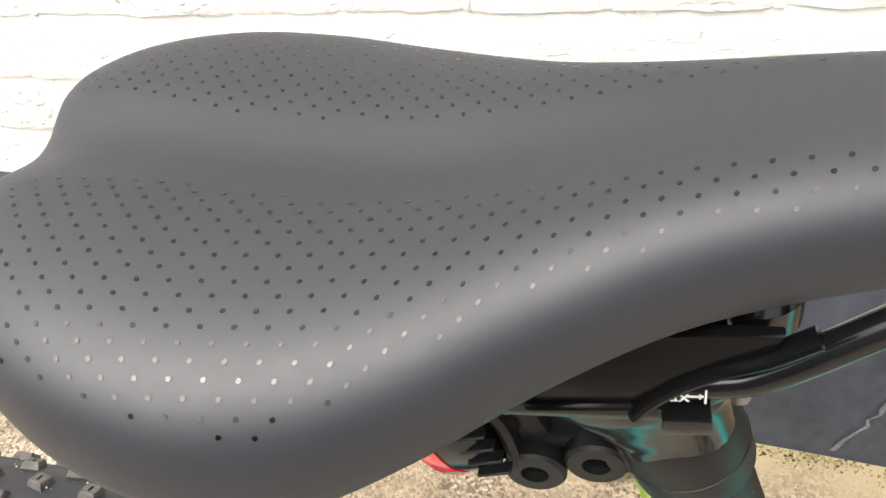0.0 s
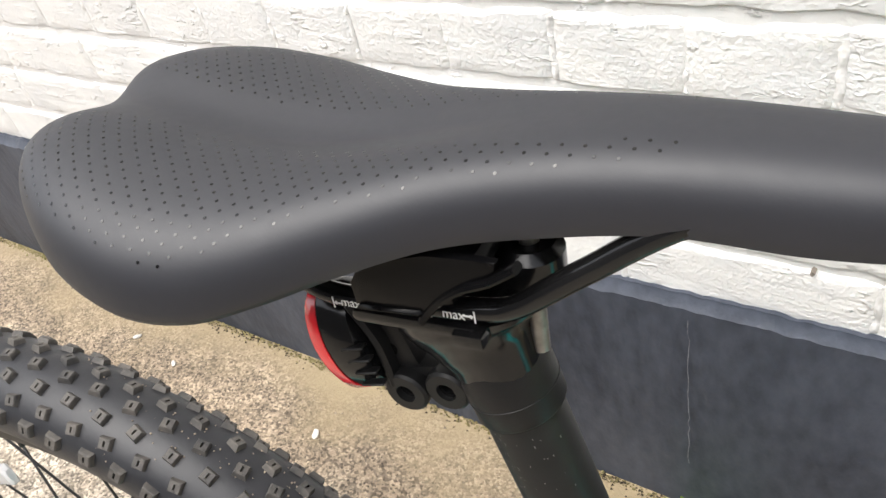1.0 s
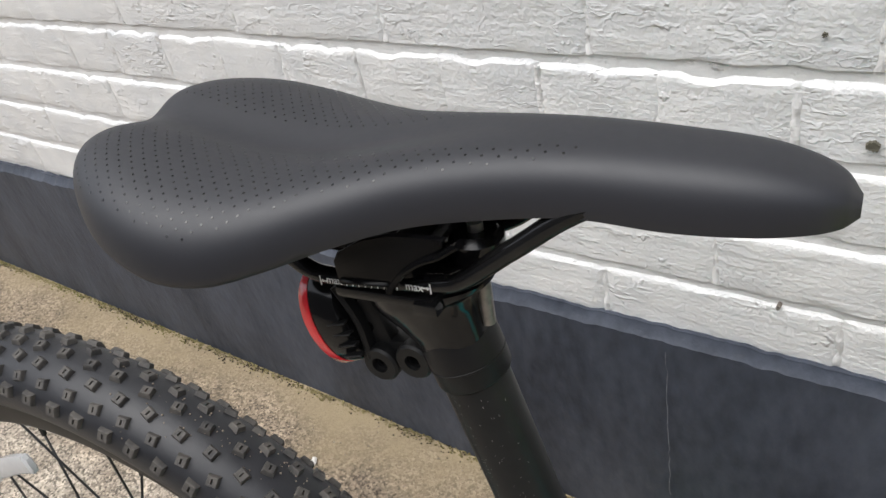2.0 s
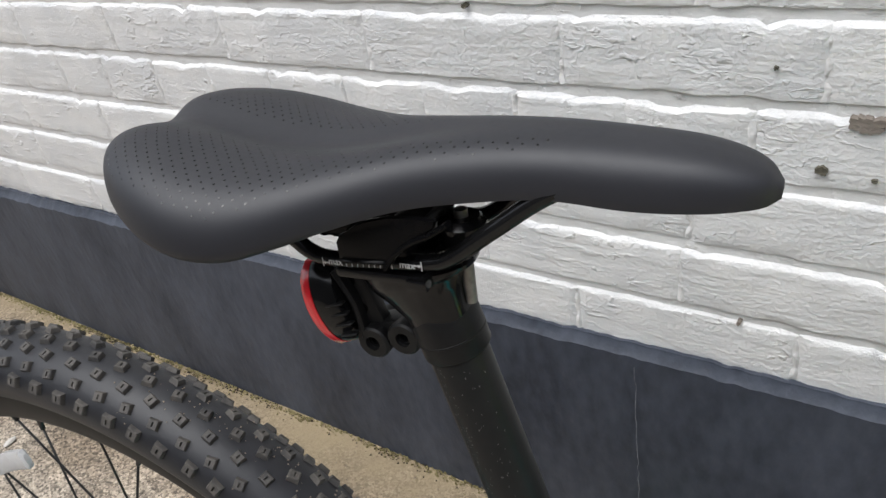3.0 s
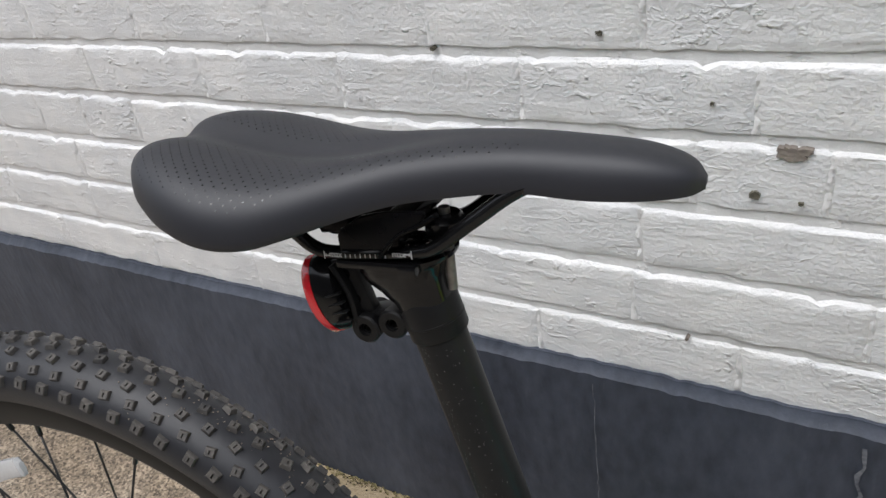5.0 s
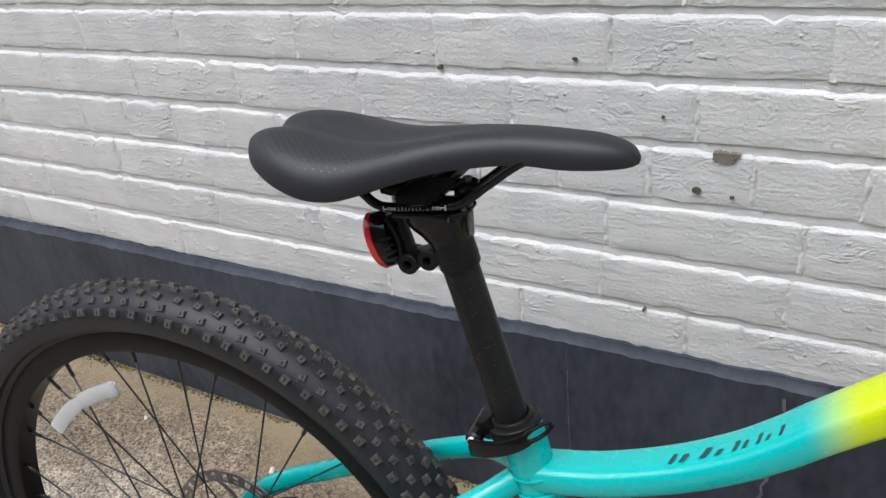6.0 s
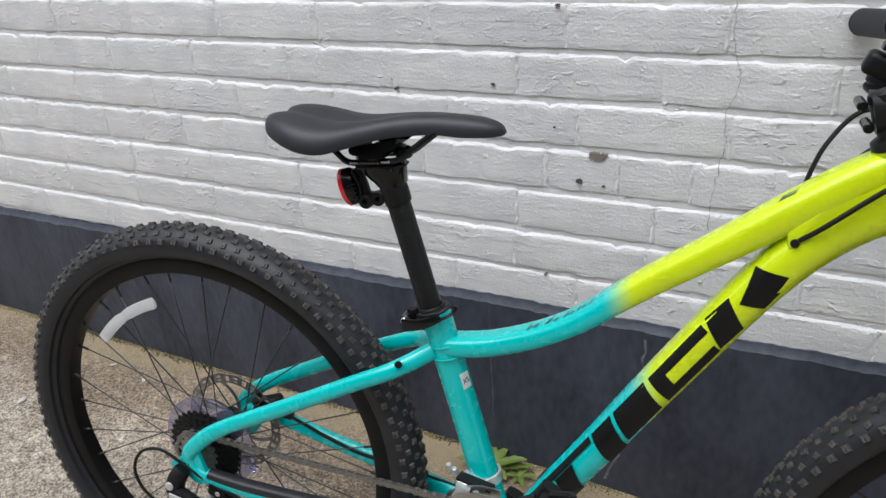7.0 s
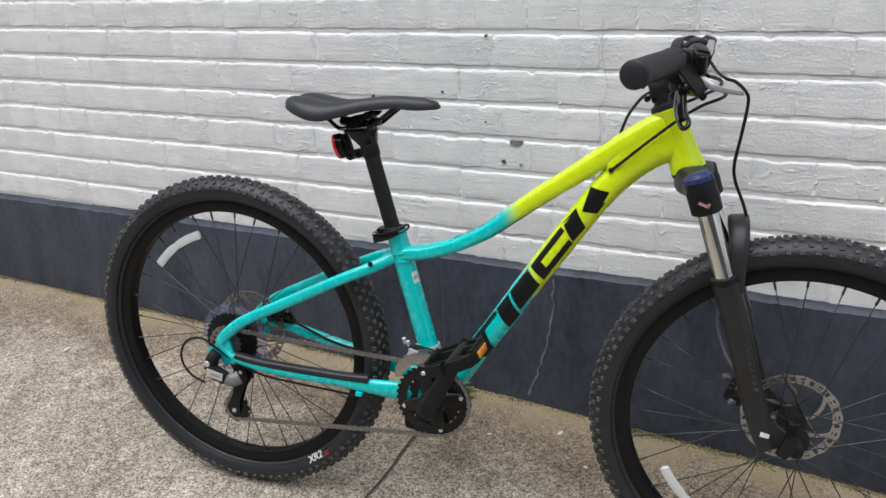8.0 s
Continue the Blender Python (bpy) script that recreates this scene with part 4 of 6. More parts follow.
run = arc_points(BB, 0.0725, -86, 93, 0.050, 14) + arc_points(REAR, 0.0365, 96, 300, 0.044, 10) + arc_points(G_PULLEY, 0.022, 150, 20, 0.048, 4)[1:3] + arc_points(T_PULLEY, 0.0245, 150, 262, 0.052, 6)
run.append(run[0])
lens = np.cumsum([0] + [(b - a).length for a, b in zip(run, run[1:])])
pins = bmesh.new()
count = int(lens[-1] / 0.0128)
chain_at = []
for k in range(count):
    s = lens[-1] * k / count
    i = min(int(np.searchsorted(lens, s, side="right")) - 1, len(run) - 2)
    f = (s - lens[i]) / max(lens[i + 1] - lens[i], 1e-6)
    p = run[i].lerp(run[i + 1], f)
    d = (run[i + 1] - run[i]).normalized()
    chain_at.append((p, d))
    q = p + d * 0.0064
    lathe(pins, [(0, -0.0024), (0.0036, -0.0024), (0.0036, 0.0024), (0, 0.0024)], q, (0, 1, 0), 8)
chain = part("chain", pins, DARK_STEEL, bicycle, "grey oily roller chain")
for k, (p, d) in enumerate(chain_at):
    ob = new("chain_link", LINK)
    ob.parent = chain
    yy = Vector((0, 1, 0))
    x = (d - yy * d.dot(yy)).normalized()
    m = Matrix((x, yy, x.cross(yy))).transposed().to_4x4()
    ob.matrix_basis = Matrix.Translation(p) @ m @ Matrix.Diagonal((1, 1.0 if k % 2 else 0.74, 1, 1))

# rear derailleur
rd = part("rear_derailleur", sweep(bmesh.new(), smooth_path([P(-0.004, 0.076, 0.345), P(-0.012, 0.083, 0.330), P(-0.016, 0.086, 0.312)], 5), [0.010, 0.0125, 0.0125], [0.012, 0.0135, 0.012], 14, 2.6), PLASTIC, bicycle, "black rear derailleur with a silver plate")
part("pivot_bolt", lathe(bmesh.new(), disc_profile(0.0068, 0.0, 0.006), P(-0.016, 0.092, 0.326), (0, -1, 0), 16), SILVER, rd)
tube("link_body", [P(-0.018, 0.088, 0.310), P(0.004, 0.092, 0.306), P(0.026, 0.092, 0.298)], [0.0085, 0.0095, 0.0085], PLASTIC, rd, "", 5, 12, [0.0135, 0.0155, 0.0125], 3.4)
part("face_plate", block(bmesh.new(), P(0.004, 0.1020, 0.3075), (0.038, 0.0025, 0.017), (0, 12, 0), 0.0011), SILVER, rd, "brushed silver face plate")
bm = bmesh.new()
for k in range(5):
    block(bm, P(-0.002 + 0.0042 * k, 0.1036, 0.3093 - 0.0009 * k), (0.0022, 0.0006, 0.0045), (0, 12, 8), 0, 1)
part("printed_bar", bm, GREY_PLASTIC, rd, smooth=False)
tube("cage_knuckle", [P(0.022, 0.090, 0.298), P(0.036, 0.086, 0.294), P(0.046, 0.078, 0.298)], [0.010, 0.0125, 0.012], GREY_PLASTIC, rd, "", 5, 12, [0.012, 0.014, 0.013], 2.8)
for off in (0.045, 0.059):
    bm = plate(bmesh.new(), [(0.024, 0.312), (0.048, 0.310), (0.052, 0.285), (0.038, 0.258), (0.028, 0.232), (0.026, 0.208), (0.020, 0.198), (0.009, 0.197), (0.003, 0.204), (0.002, 0.218), (0.014, 0.248), (0.021, 0.285)], 0.002, Matrix.Translation((0, -off, 0)), 0.0004)
    part("cage_plate", bm, PLASTIC, rd)
for c in (G_PULLEY, T_PULLEY):
    bm = bmesh.new()
    outline = []
    for j in range(44):
        a = 2 * math.pi * j / 44
        rr = (0.0245 if c is G_PULLEY else 0.0285) + (0.0024 if j % 4 in (0, 1) else -0.0014)
        outline.append((c.x + rr * math.cos(a), c.z + rr * math.sin(a)))
    plate(bm, outline, 0.0045, Matrix.Translation((0, c.y, 0)))
    part("jockey_wheel", bm, PLASTIC, rd, smooth=False)
    part("jockey_bolt", lathe(bmesh.new(), disc_profile(0.0042, 0.0, 0.012), c + Vector((0, -0.001, 0)), (0, -1, 0), 14), SILVER, rd)
part("barrel_adjuster", lathe(bmesh.new(), [(0, 0), (0.004, 0), (0.0055, 0.002), (0.0055, 0.010), (0.003, 0.013), (0, 0.013)], P(0.001, 0.090, 0.289), (0.2, -0.1, -1), 12), WHITE_PRINT, rd)
tube("gear_cable", [P(0.030, 0.072, 0.330), P(0.000, 0.076, 0.352), P(-0.035, 0.080, 0.374), P(-0.068, 0.083, 0.366), P(-0.084, 0.086, 0.338), P(-0.078, 0.088, 0.310), P(-0.058, 0.089, 0.290), P(-0.030, 0.089, 0.280)], 0.0024, PLASTIC, rd, "black looped gear cable", 7, 8)
tube("gear_cable", [P(0.030, 0.072, 0.330), P(0.09, 0.068, 0.306), P(0.17, 0.064, 0.296), P(0.26, 0.058, 0.288), P(0.34, 0.05, 0.278)], 0.0024, PLASTIC, rd, "black gear cable", 6, 8)

# front derailleur
fd = part("front_derailleur", block(bmesh.new(), P(0.421, 0.026, 0.383), (0.036, 0.030, 0.016), (0, 8, -10), 0.005, 3), SILVER, bicycle, "silver front derailleur with steel cage")
part("clamp_band", lathe(bmesh.new(), [(0.0196, -0.007), (0.0225, -0.006), (0.0225, 0.006), (0.0196, 0.007)], P(0.4315, 0, 0.380), (-0.248, 0, 0.969), 28, closed=True), SILVER, fd)
part("top_cover", block(bmesh.new(), P(0.428, 0.032, 0.3915), (0.050, 0.016, 0.005), (0, 6, -8), 0.0015), PLASTIC, fd)
part("linkage", block(bmesh.new(), P(0.411, 0.046, 0.378), (0.018, 0.008, 0.034), (0, 24, 0), 0.003), SILVER, fd)
for off in (0.0415, 0.0575):
    bm = bmesh.new()
    outline = [(0.455 + r * math.cos(radians(a)), 0.295 + r * math.sin(radians(a))) for r, a in [(0.100, 84), (0.102, 98), (0.104, 112), (0.102, 126), (0.096, 138), (0.088, 148), (0.078, 146), (0.080, 132), (0.082, 116), (0.083, 98), (0.086, 84)]]
    part("cage_plate", plate(bm, outline, 0.0016, Matrix.Translation((0, -off, 0)), 0.0003), STEEL, fd)
for x, z in ((0.391, 0.399), (0.399, 0.394)):
    part("limit_screw", lathe(bmesh.new(), disc_profile(0.0038, 0, 0.014), P(x, 0.022, z - 0.006), (-0.2, -0.2, 1), 10), SILVER, fd)

# rear brake caliper and hose
rc = part("rear_brake_caliper", block(bmesh.new(), P(0.070, -0.052, 0.392), (0.040, 0.026, 0.024), (0, -20, 0), 0.008, 3), SATIN_BLACK, bicycle, "black rear disc brake caliper")
part("piston_cap", lathe(bmesh.new(), disc_profile(0.0125, 0, 0.006, 0.002), P(0.072, -0.037, 0.396), (0, -1, 0.2), 18), GLOSS_BLACK, rc)
part("piston_cap", lathe(bmesh.new(), disc_profile(0.0115, 0, 0.005, 0.002), P(0.060, -0.036, 0.388), (0, -1, 0.1), 18), SATIN_BLACK, rc)
tube("mount_adapter", [P(0.040, -0.060, 0.372), P(0.060, -0.062, 0.378), P(0.100, -0.060, 0.372)], [0.006, 0.007, 0.006], SATIN_BLACK, rc, "", 4, 10, [0.008, 0.010, 0.008], 3)
for bx, bz in ((0.046, 0.386), (0.100, 0.384)):
    part("mount_bolt", lathe(bmesh.new(), disc_profile(0.0058, 0, 0.016, 0.001), P(bx, -0.050, bz), (0.1, -0.5, 0.85), 12), GLOSS_BLACK, rc)
part("bleed_nipple", lathe(bmesh.new(), disc_profile(0.0035, 0, 0.012, 0.001), P(0.058, -0.046, 0.406), (-0.3, -0.4, 0.85), 10), PLASTIC, rc)
part("banjo_bolt", lathe(bmesh.new(), disc_profile(0.005, 0, 0.012), P(0.097, -0.045, 0.398), (0.3, -0.7, 0.6), 12), PLASTIC, rc)
tube("brake_hose", [P(0.085, -0.045, 0.388), P(0.12, -0.048, 0.372), P(0.17, -0.048, 0.352), P(0.22, -0.046, 0.338), P(0.28, -0.045, 0.332), P(0.38, -0.04, 0.318)], 0.0027, PLASTIC, rc, "black brake hose", 6, 8)

# ---- seat post, collar, tail light ----
POST_DIR = (P(0.3160, 0, 0.783) - P(0.3600, 0, 0.620)).normalized()
POST_0 = P(0.3600, 0, 0.620) - POST_DIR * 0.10
bm = lathe(bmesh.new(), [(0, 0), (0.0144, 0), (0.0144, 0.255), (0.0140, 0.257), (0, 0.257)], POST_0, POST_DIR, 36)
seat_post = part("seat_post", bm, SATIN_BLACK, bicycle, "satin black alloy seat post with scuffs")
seat_post.matrix_basis = SEAT_SIZE @ pose(0, 0.004, 0)
SCUFF = surf("bare_scuff", (0.22, 0.21, 0.20), (0.1, 0.1, 0.1), 0.6, scale=300, bump=0.0)
bm = bmesh.new()
rnd = random.Random(9)
u1 = POST_DIR.cross(Vector((0, 1, 0))).normalized()
for k in range(170):
    s = 0.115 + rnd.random() * 0.115
    a = rnd.gauss(math.radians(-72), 0.16) if k % 3 else rnd.gauss(math.radians(-120), 0.25)
    d = u1 * math.cos(a) + Vector((0, 1, 0)) * math.sin(a)
    t = POST_DIR.cross(d)
    w, h = rnd.uniform(0.00008, 0.00018), rnd.uniform(0.00012, 0.0005)
    c = POST_0 + POST_DIR * s + d * 0.01448
    bm.faces.new([bm.verts.new(c + t * (w * sx) + POST_DIR * (h * sy)) for sx, sy in ((-1, -1), (1, -1), (1, 1), (-1, 1))])
part("scuff", bm, SCUFF, seat_post, "fine pale scuffs", smooth=False)["kind"] = "stuff"
HEAD = POST_0 + POST_DIR * 0.257
# forged head: flares from the post back to the cradle
bm = bmesh.new()
sweep(bm, smooth_path([HEAD - POST_DIR * 0.010, HEAD, P(0.3155, 0, 0.780), P(0.3125, 0, 0.788), P(0.3115, 0, 0.7935)], 5), [0.0148, 0.0155, 0.0170, 0.0190, 0.0195], [0.0148, 0.0165, 0.0200, 0.0270, 0.0290], 28, 2.3)
part("post_head", bm, GLOSS_BLACK, seat_post, "gloss black forged clamp head")
bm = bmesh.new()
block(bm, P(0.303, 0, 0.7940), (0.044, 0.042, 0.0050), (0, -2, 0), 0.0022)
block(bm, P(0.3225, 0.0190, 0.7935), (0.010, 0.008, 0.0050), (0, -2, 0), 0.001)
part("lower_cradle", bm, GLOSS_BLACK, seat_post)
# upper clamp: a deep tub whose side plates grip the rails, cut back in a curve at the front
bm = bmesh.new()
cheek = [(0.2892, 0.8042), (0.2890, 0.8120), (0.2915, 0.8160), (0.2960, 0.8185), (0.3040, 0.8235), (0.3160, 0.8262), (0.3300, 0.8272), (0.3375, 0.8275), (0.3365, 0.8240), (0.3325, 0.8205),
         (0.3270, 0.8172), (0.3205, 0.8125), (0.3160, 0.8080), (0.3140, 0.8050), (0.3120, 0.8046)]
for off in (0.0250, -0.0250):
    plate(bm, cheek, 0.0028, Matrix.Translation((0, -off, 0)), 0.0007)
block(bm, P(0.3060, 0, 0.8115), (0.0300, 0.0475, 0.0120), (0, -5, 0), 0.003, 2)
block(bm, P(0.3205, 0, 0.8195), (0.0190, 0.0475, 0.0070), (0, -14, 0), 0.002, 2)
block(bm, P(0.3010, 0.0262, 0.8046), (0.0225, 0.0030, 0.0022), (0, -5, 0), 0.0009, 1)
block(bm, P(0.2800, 0, 0.8120), (0.0200, 0.0300, 0.0080), (0, -12, 0), 0.003, 2)
part("upper_clamp", bm, CLAMP_BLACK, seat_post)
for x in (0.276, 0.3355):
    bm = lathe(bmesh.new(), [(0, 0), (0.0085, 0), (0.0105, 0.002), (0.0105, 0.010), (0.008, 0.013), (0.0035, 0.013), (0.0035, 0.010), (0, 0.010)], P(x, 0, 0.804), (0, 0, 1), 20)
    part("clamp_barrel", bm, GLOSS_BLACK, seat_post)
    bm = sweep(bmesh.new(), [P(x, 0, 0.775), P(x, 0, 0.820)], 0.003, None, 10)
    part("clamp_bolt", bm, DARK_STEEL, seat_post)
bm = sweep(bmesh.new(), smooth_path([P(0.3118, 0.0262, 0.8030), P(0.3150, 0.0258, 0.8072), P(0.3200, 0.0258, 0.8125), P(0.3270, 0.0258, 0.8175), P(0.3350, 0.0258, 0.8212), P(0.3430, 0.0255, 0.8265)], 5), 0.0026, 0.0013, 10, 3)
part("clamp_wing", bm, CLAMP_BLACK, seat_post)
# collar with quick-release lever
bm = lathe(bmesh.new(), [(0.0147, 0), (0.0222, 0), (0.0230, 0.0012), (0.0230, 0.0105), (0.0222, 0.0115), (0.0180, 0.0118), (0.0174, 0.0145), (0.0166, 0.0152), (0.0147, 0.0152)], P(0.3662, -0.003, 0.6045), POST_DIR, 40, closed=True)
collar = part("seat_collar", bm, SATIN_BLACK, bicycle, "black quick-release seat collar")
part("collar_lug", block(bmesh.new(), P(0.3420, 0, 0.6085), (0.016, 0.026, 0.014), (0, 12, 0), 0.0025), GLOSS_BLACK, collar)
part("skewer_nut", lathe(bmesh.new(), disc_profile(0.0072, -0.018, 0.0245, 0.002), P(0.337, 0, 0.606), (0, -1, 0), 20), GLOSS_BLACK, collar)
part("skewer_end", lathe(bmesh.new(), disc_profile(0.0042, 0.0, 0.003, 0.0008), P(0.3365, 0.0245, 0.6065), (0, -1, 0.15), 16), SILVER, collar)
tube("lever", [P(0.335, 0.0245, 0.601), P(0.347, 0.0275, 0.603), P(0.360, 0.0285, 0.6065), P(0.373, 0.027, 0.6115), P(0.383, 0.022, 0.6165)], [0.0034, 0.0028, 0.0022, 0.0020, 0.0018], GLOSS_BLACK, collar, "thin curved black quick-release lever", 5, 12, [0.0095, 0.0080, 0.0070, 0.0062, 0.0056], 3.4)
bm = sweep(bmesh.new(), [P(0.3895, 0.0165, 0.6205) + Vector((0.0100 * math.cos(a), 0.0075 * math.cos(a), 0.0045 * math.cos(a) + 0.0058 * math.sin(a))) for a in np.linspace(0, 2 * math.pi, 25)], 0.0020, None, 8, caps=False)
part("lever_eye", bm, GLOSS_BLACK, collar)

# tail light on its band
band_0 = P(0.3600, 0, 0.620) + POST_DIR * 0.1325
bm = lathe(bmesh.new(), [(0.0145, 0), (0.0156, 0), (0.0162, 0.0012), (0.0163, 0.012), (0.0162, 0.0195), (0.0152, 0.0235), (0.0145, 0.0235)], band_0, POST_DIR, 36, closed=True)
tail_light = part("tail_light", bm, PLASTIC, bicycle, "black tail light bracket with a red lens")
tail_light.matrix_basis = SEAT_SIZE @ pose(0.0005, 0.004, 0)
part("band_seam", lathe(bmesh.new(), [(0.0161, 0.0085), (0.0165, 0.0088), (0.0165, 0.0094), (0.0161, 0.0097)], band_0, POST_DIR, 36, closed=True), PLASTIC, tail_light)
BOLT_A, BOLT_B = P(0.3010, -0.002, 0.7525), P(0.2845, -0.002, 0.748)
bm = bmesh.new()
for c, w in ((BOLT_A, 0.0105), (BOLT_B, 0.0115)):
    lathe(bm, [(0.0038, -w), (0.0076, -w), (0.0086, -w + 0.001), (0.0086, w - 0.001), (0.0076, w), (0.0038, w)], c, (0, -1, 0), 22, closed=True)
part("hinge", bm, PLASTIC, tail_light)
for c in (BOLT_A, BOLT_B):
    part("hinge_bolt", lathe(bmesh.new(), [(0, 0.004), (0.0022, 0.004), (0.0026, 0.0085), (0.0042, 0.0085), (0.0042, -0.009), (0, -0.009)], c, (0, -1, 0), 12), GLOSS_BLACK, tail_light)
bm = bmesh.new()
sweep(bm, [P(0.320, 0, 0.757), BOLT_A + P(0.004, 0, 0.001)], 0.010, 0.0065, 12, 4)
sweep(bm, [BOLT_A + P(0, 0, 0.006), BOLT_B + P(0, 0, 0.006)], 0.0065, 0.0028, 10, 4)
part("arm", bm, PLASTIC, tail_light)
AX = Vector((-0.955, 0, -0.295))  # the lens faces back and a little down
LC = P(0.2650, 0, 0.7650)
up_l = Vector((-0.295, 0, 0.955))
bm = sweep(bmesh.new(), smooth_path([BOLT_B, P(0.281, 0, 0.757), P(0.2775, 0, 0.768), P(0.2715, 0, 0.787)], 5), [0.0045, 0.0045, 0.0045, 0.0045], [0.0075, 0.0080, 0.0082, 0.0070], 12, 4)
part("bracket", bm, PLASTIC, tail_light)
bm = bmesh.new()
for f in (0.25, 0.75):
    c = P(0.2815, 0, 0.757).lerp(P(0.2725, 0, 0.786), f)
    lathe(bm, [(0, 0.0038), (0.0026, 0.0038), (0.0028, 0.0049), (0, 0.0049)], c, (0, -1, 0), 12)
part("bracket_hole", bm, HOLE, tail_light)


def oval_lathe(profile, c, ax, upv, stretch, seg=32):
    bm = lathe(bmesh.new(), profile, (0, 0, 0), (0, 0, 1), seg)
    side = upv.cross(ax).normalized()
    m = Matrix.Translation(c) @ Matrix((side * 0.8, upv * stretch, ax)).transposed().to_4x4()
    bm.transform(m)
    return bm


part("housing", oval_lathe([(0, -0.0085), (0.011, -0.0085), (0.0155, -0.0068), (0.0174, -0.0030), (0.0178, 0.003), (0.0178, 0.006), (0, 0.006)], LC, AX, up_l, 1.3), GLOSS_BLACK, tail_light, "gloss black light housing")
part("lens", oval_lathe([(0, 0.0052), (0.0183, 0.0052), (0.0186, 0.0092), (0.0174, 0.0112), (0.012, 0.0122), (0, 0.0126)], LC, AX, up_l, 1.28), RED_LENS, tail_light, "red plastic lens")
for k in range(4):
    bm = block(bmesh.new(), LC - AX * 0.006 + up_l * (-0.0135 + 0.0055 * k) + Vector((0, -0.0122, 0)), (0.010, 0.004, 0.0010), (0, -17, 0), 0.0004, 1)
    part("cooling_rib", bm, PLASTIC, tail_light)
tube("rubber_strap", [LC - AX * 0.010 + up_l * 0.018, LC - AX * 0.013 + up_l * 0.0, LC - AX * 0.010 - up_l * 0.018], 0.010, PLASTIC, tail_light, "", 4, 10, 0.0022, 4)


# ---- saddle ----
SX = [0.163, 0.167, 0.1755, 0.190, 0.211, 0.235, 0.257, 0.277, 0.297, 0.322, 0.35, 0.38, 0.41, 0.432, 0.446, 0.4545, 0.459]
SW = [0.0184, 0.0314, 0.0427, 0.0544, 0.0648, 0.0687, 0.0646, 0.0554, 0.0436, 0.0326, 0.0262, 0.0227, 0.0209, 0.0188, 0.0153, 0.0104, 0.0038]
ST = [0.8500, 0.8533, 0.8555, 0.8562, 0.8538, 0.8495, 0.8469, 0.8471, 0.8493, 0.8530, 0.8556, 0.8562, 0.8549, 0.8529, 0.8495, 0.8454, 0.8402]
SE = [0.8396, 0.8384, 0.8361, 0.8320, 0.8256, 0.8197, 0.8183, 0.8220, 0.8269, 0.8325, 0.8359, 0.8383, 0.8361, 0.8362, 0.8368, 0.8372, 0.8379]


def curve_at(xs, vs, x):
    """A smooth line through given values."""
    i = max(0, min(len(xs) - 2, int(np.searchsorted(xs, x, side="right")) - 1))
    t = (x - xs[i]) / (xs[i + 1] - xs[i])

    def slope(k):
        lo, hi = max(k - 1, 0), min(k + 1, len(xs) - 1)
        return (vs[hi] - vs[lo]) / (xs[hi] - xs[lo])
    h = xs[i + 1] - xs[i]
    t2, t3 = t * t, t * t * t
    return (2 * t3 - 3 * t2 + 1) * vs[i] + (t3 - 2 * t2 + t) * h * slope(i) + (-2 * t3 + 3 * t2) * vs[i + 1] + (t3 - t2) * h * slope(i + 1)


def saddle_top(x, u):
    """A place on the cover: x along, u across from -1 to 1."""
    w, zt, ze = curve_at(SX, SW, x), curve_at(SX, ST, x), curve_at(SX, SE, x)
    wing = math.exp(-((x - 0.215) / 0.07) ** 2)
    p = 2.5 + 0.9 * wing
    au = min(abs(u), 1.0)
    fall = (1 - au ** p) ** (1 / 2.0)
    z = ze + (zt - ze) * fall
    y = w * (math.sin(au * math.pi / 2) * 0.55 + au * 0.45) * math.copysign(1, u)
    dip = 0.0048 * math.exp(-(y / 0.0146) ** 2) * (1 / (1 + math.exp((x - 0.325) / 0.016)))
    z -= dip
    notch = 0.011 * math.exp(-(y / 0.0294) ** 2) * max(0.0, 1 - (x - 0.163) / 0.07) ** 1.5
    return Vector((x + notch - 0.0007 - 0.01 * (x - 0.31), -y, z))


def make_saddle():
    bm = bmesh.new()
    xs = [0.163 + 0.296 * (0.5 - 0.5 * math.cos(math.pi * k / 96)) for k in range(97)]
    us = [math.sin(math.pi / 2 * k / 22) if abs(k) > 0 else 0.0 for k in range(-22, 23)]
    rows = []
    for x in xs:
        top = [saddle_top(x, u) for u in us]
        under = []
        for f, dz in ((0.985, -0.0022), (0.94, -0.0018), (0.88, 0.002), (0.80, 0.008), (0.5, 0.012), (0.0, 0.013), (-0.5, 0.012), (-0.80, 0.008), (-0.88, 0.002), (-0.94, -0.0018), (-0.985, -0.0022)):
            e = top[-1] if f > 0 else top[0]
            mid = (top[0] + top[-1]) / 2
            pos = mid + (e - mid) * abs(f)
            lim = max(curve_at(SX, ST, x) - 0.012, e.z - 0.0015)
            under.append(Vector((pos.x, pos.y, min(e.z + dz, lim) if abs(f) < 0.9 else e.z + dz)))
        rows.append([bm.verts.new(v) for v in top + under])
    n = len(rows[0])
    for a, b in zip(rows, rows[1:]):
        for k in range(n):
            bm.faces.new((a[k], a[(k + 1) % n], b[(k + 1) % n], b[k]))
    bm.faces.new(rows[0])
    bm.faces.new(rows[-1][::-1])
    ob = part("saddle", bm, BLACK_COVER, bicycle, "matt black saddle with perforated cover")
    ob.data.set_sharp_from_angle(angle=radians(80))
    return ob


saddle = make_saddle()
saddle.matrix_basis = SEAT_SIZE @ pose(0, 0.0083, 0)
# perforations: staggered rows over both wings
bm = bmesh.new()
us_fine = np.linspace(0, 0.995, 140)
arcs = {}


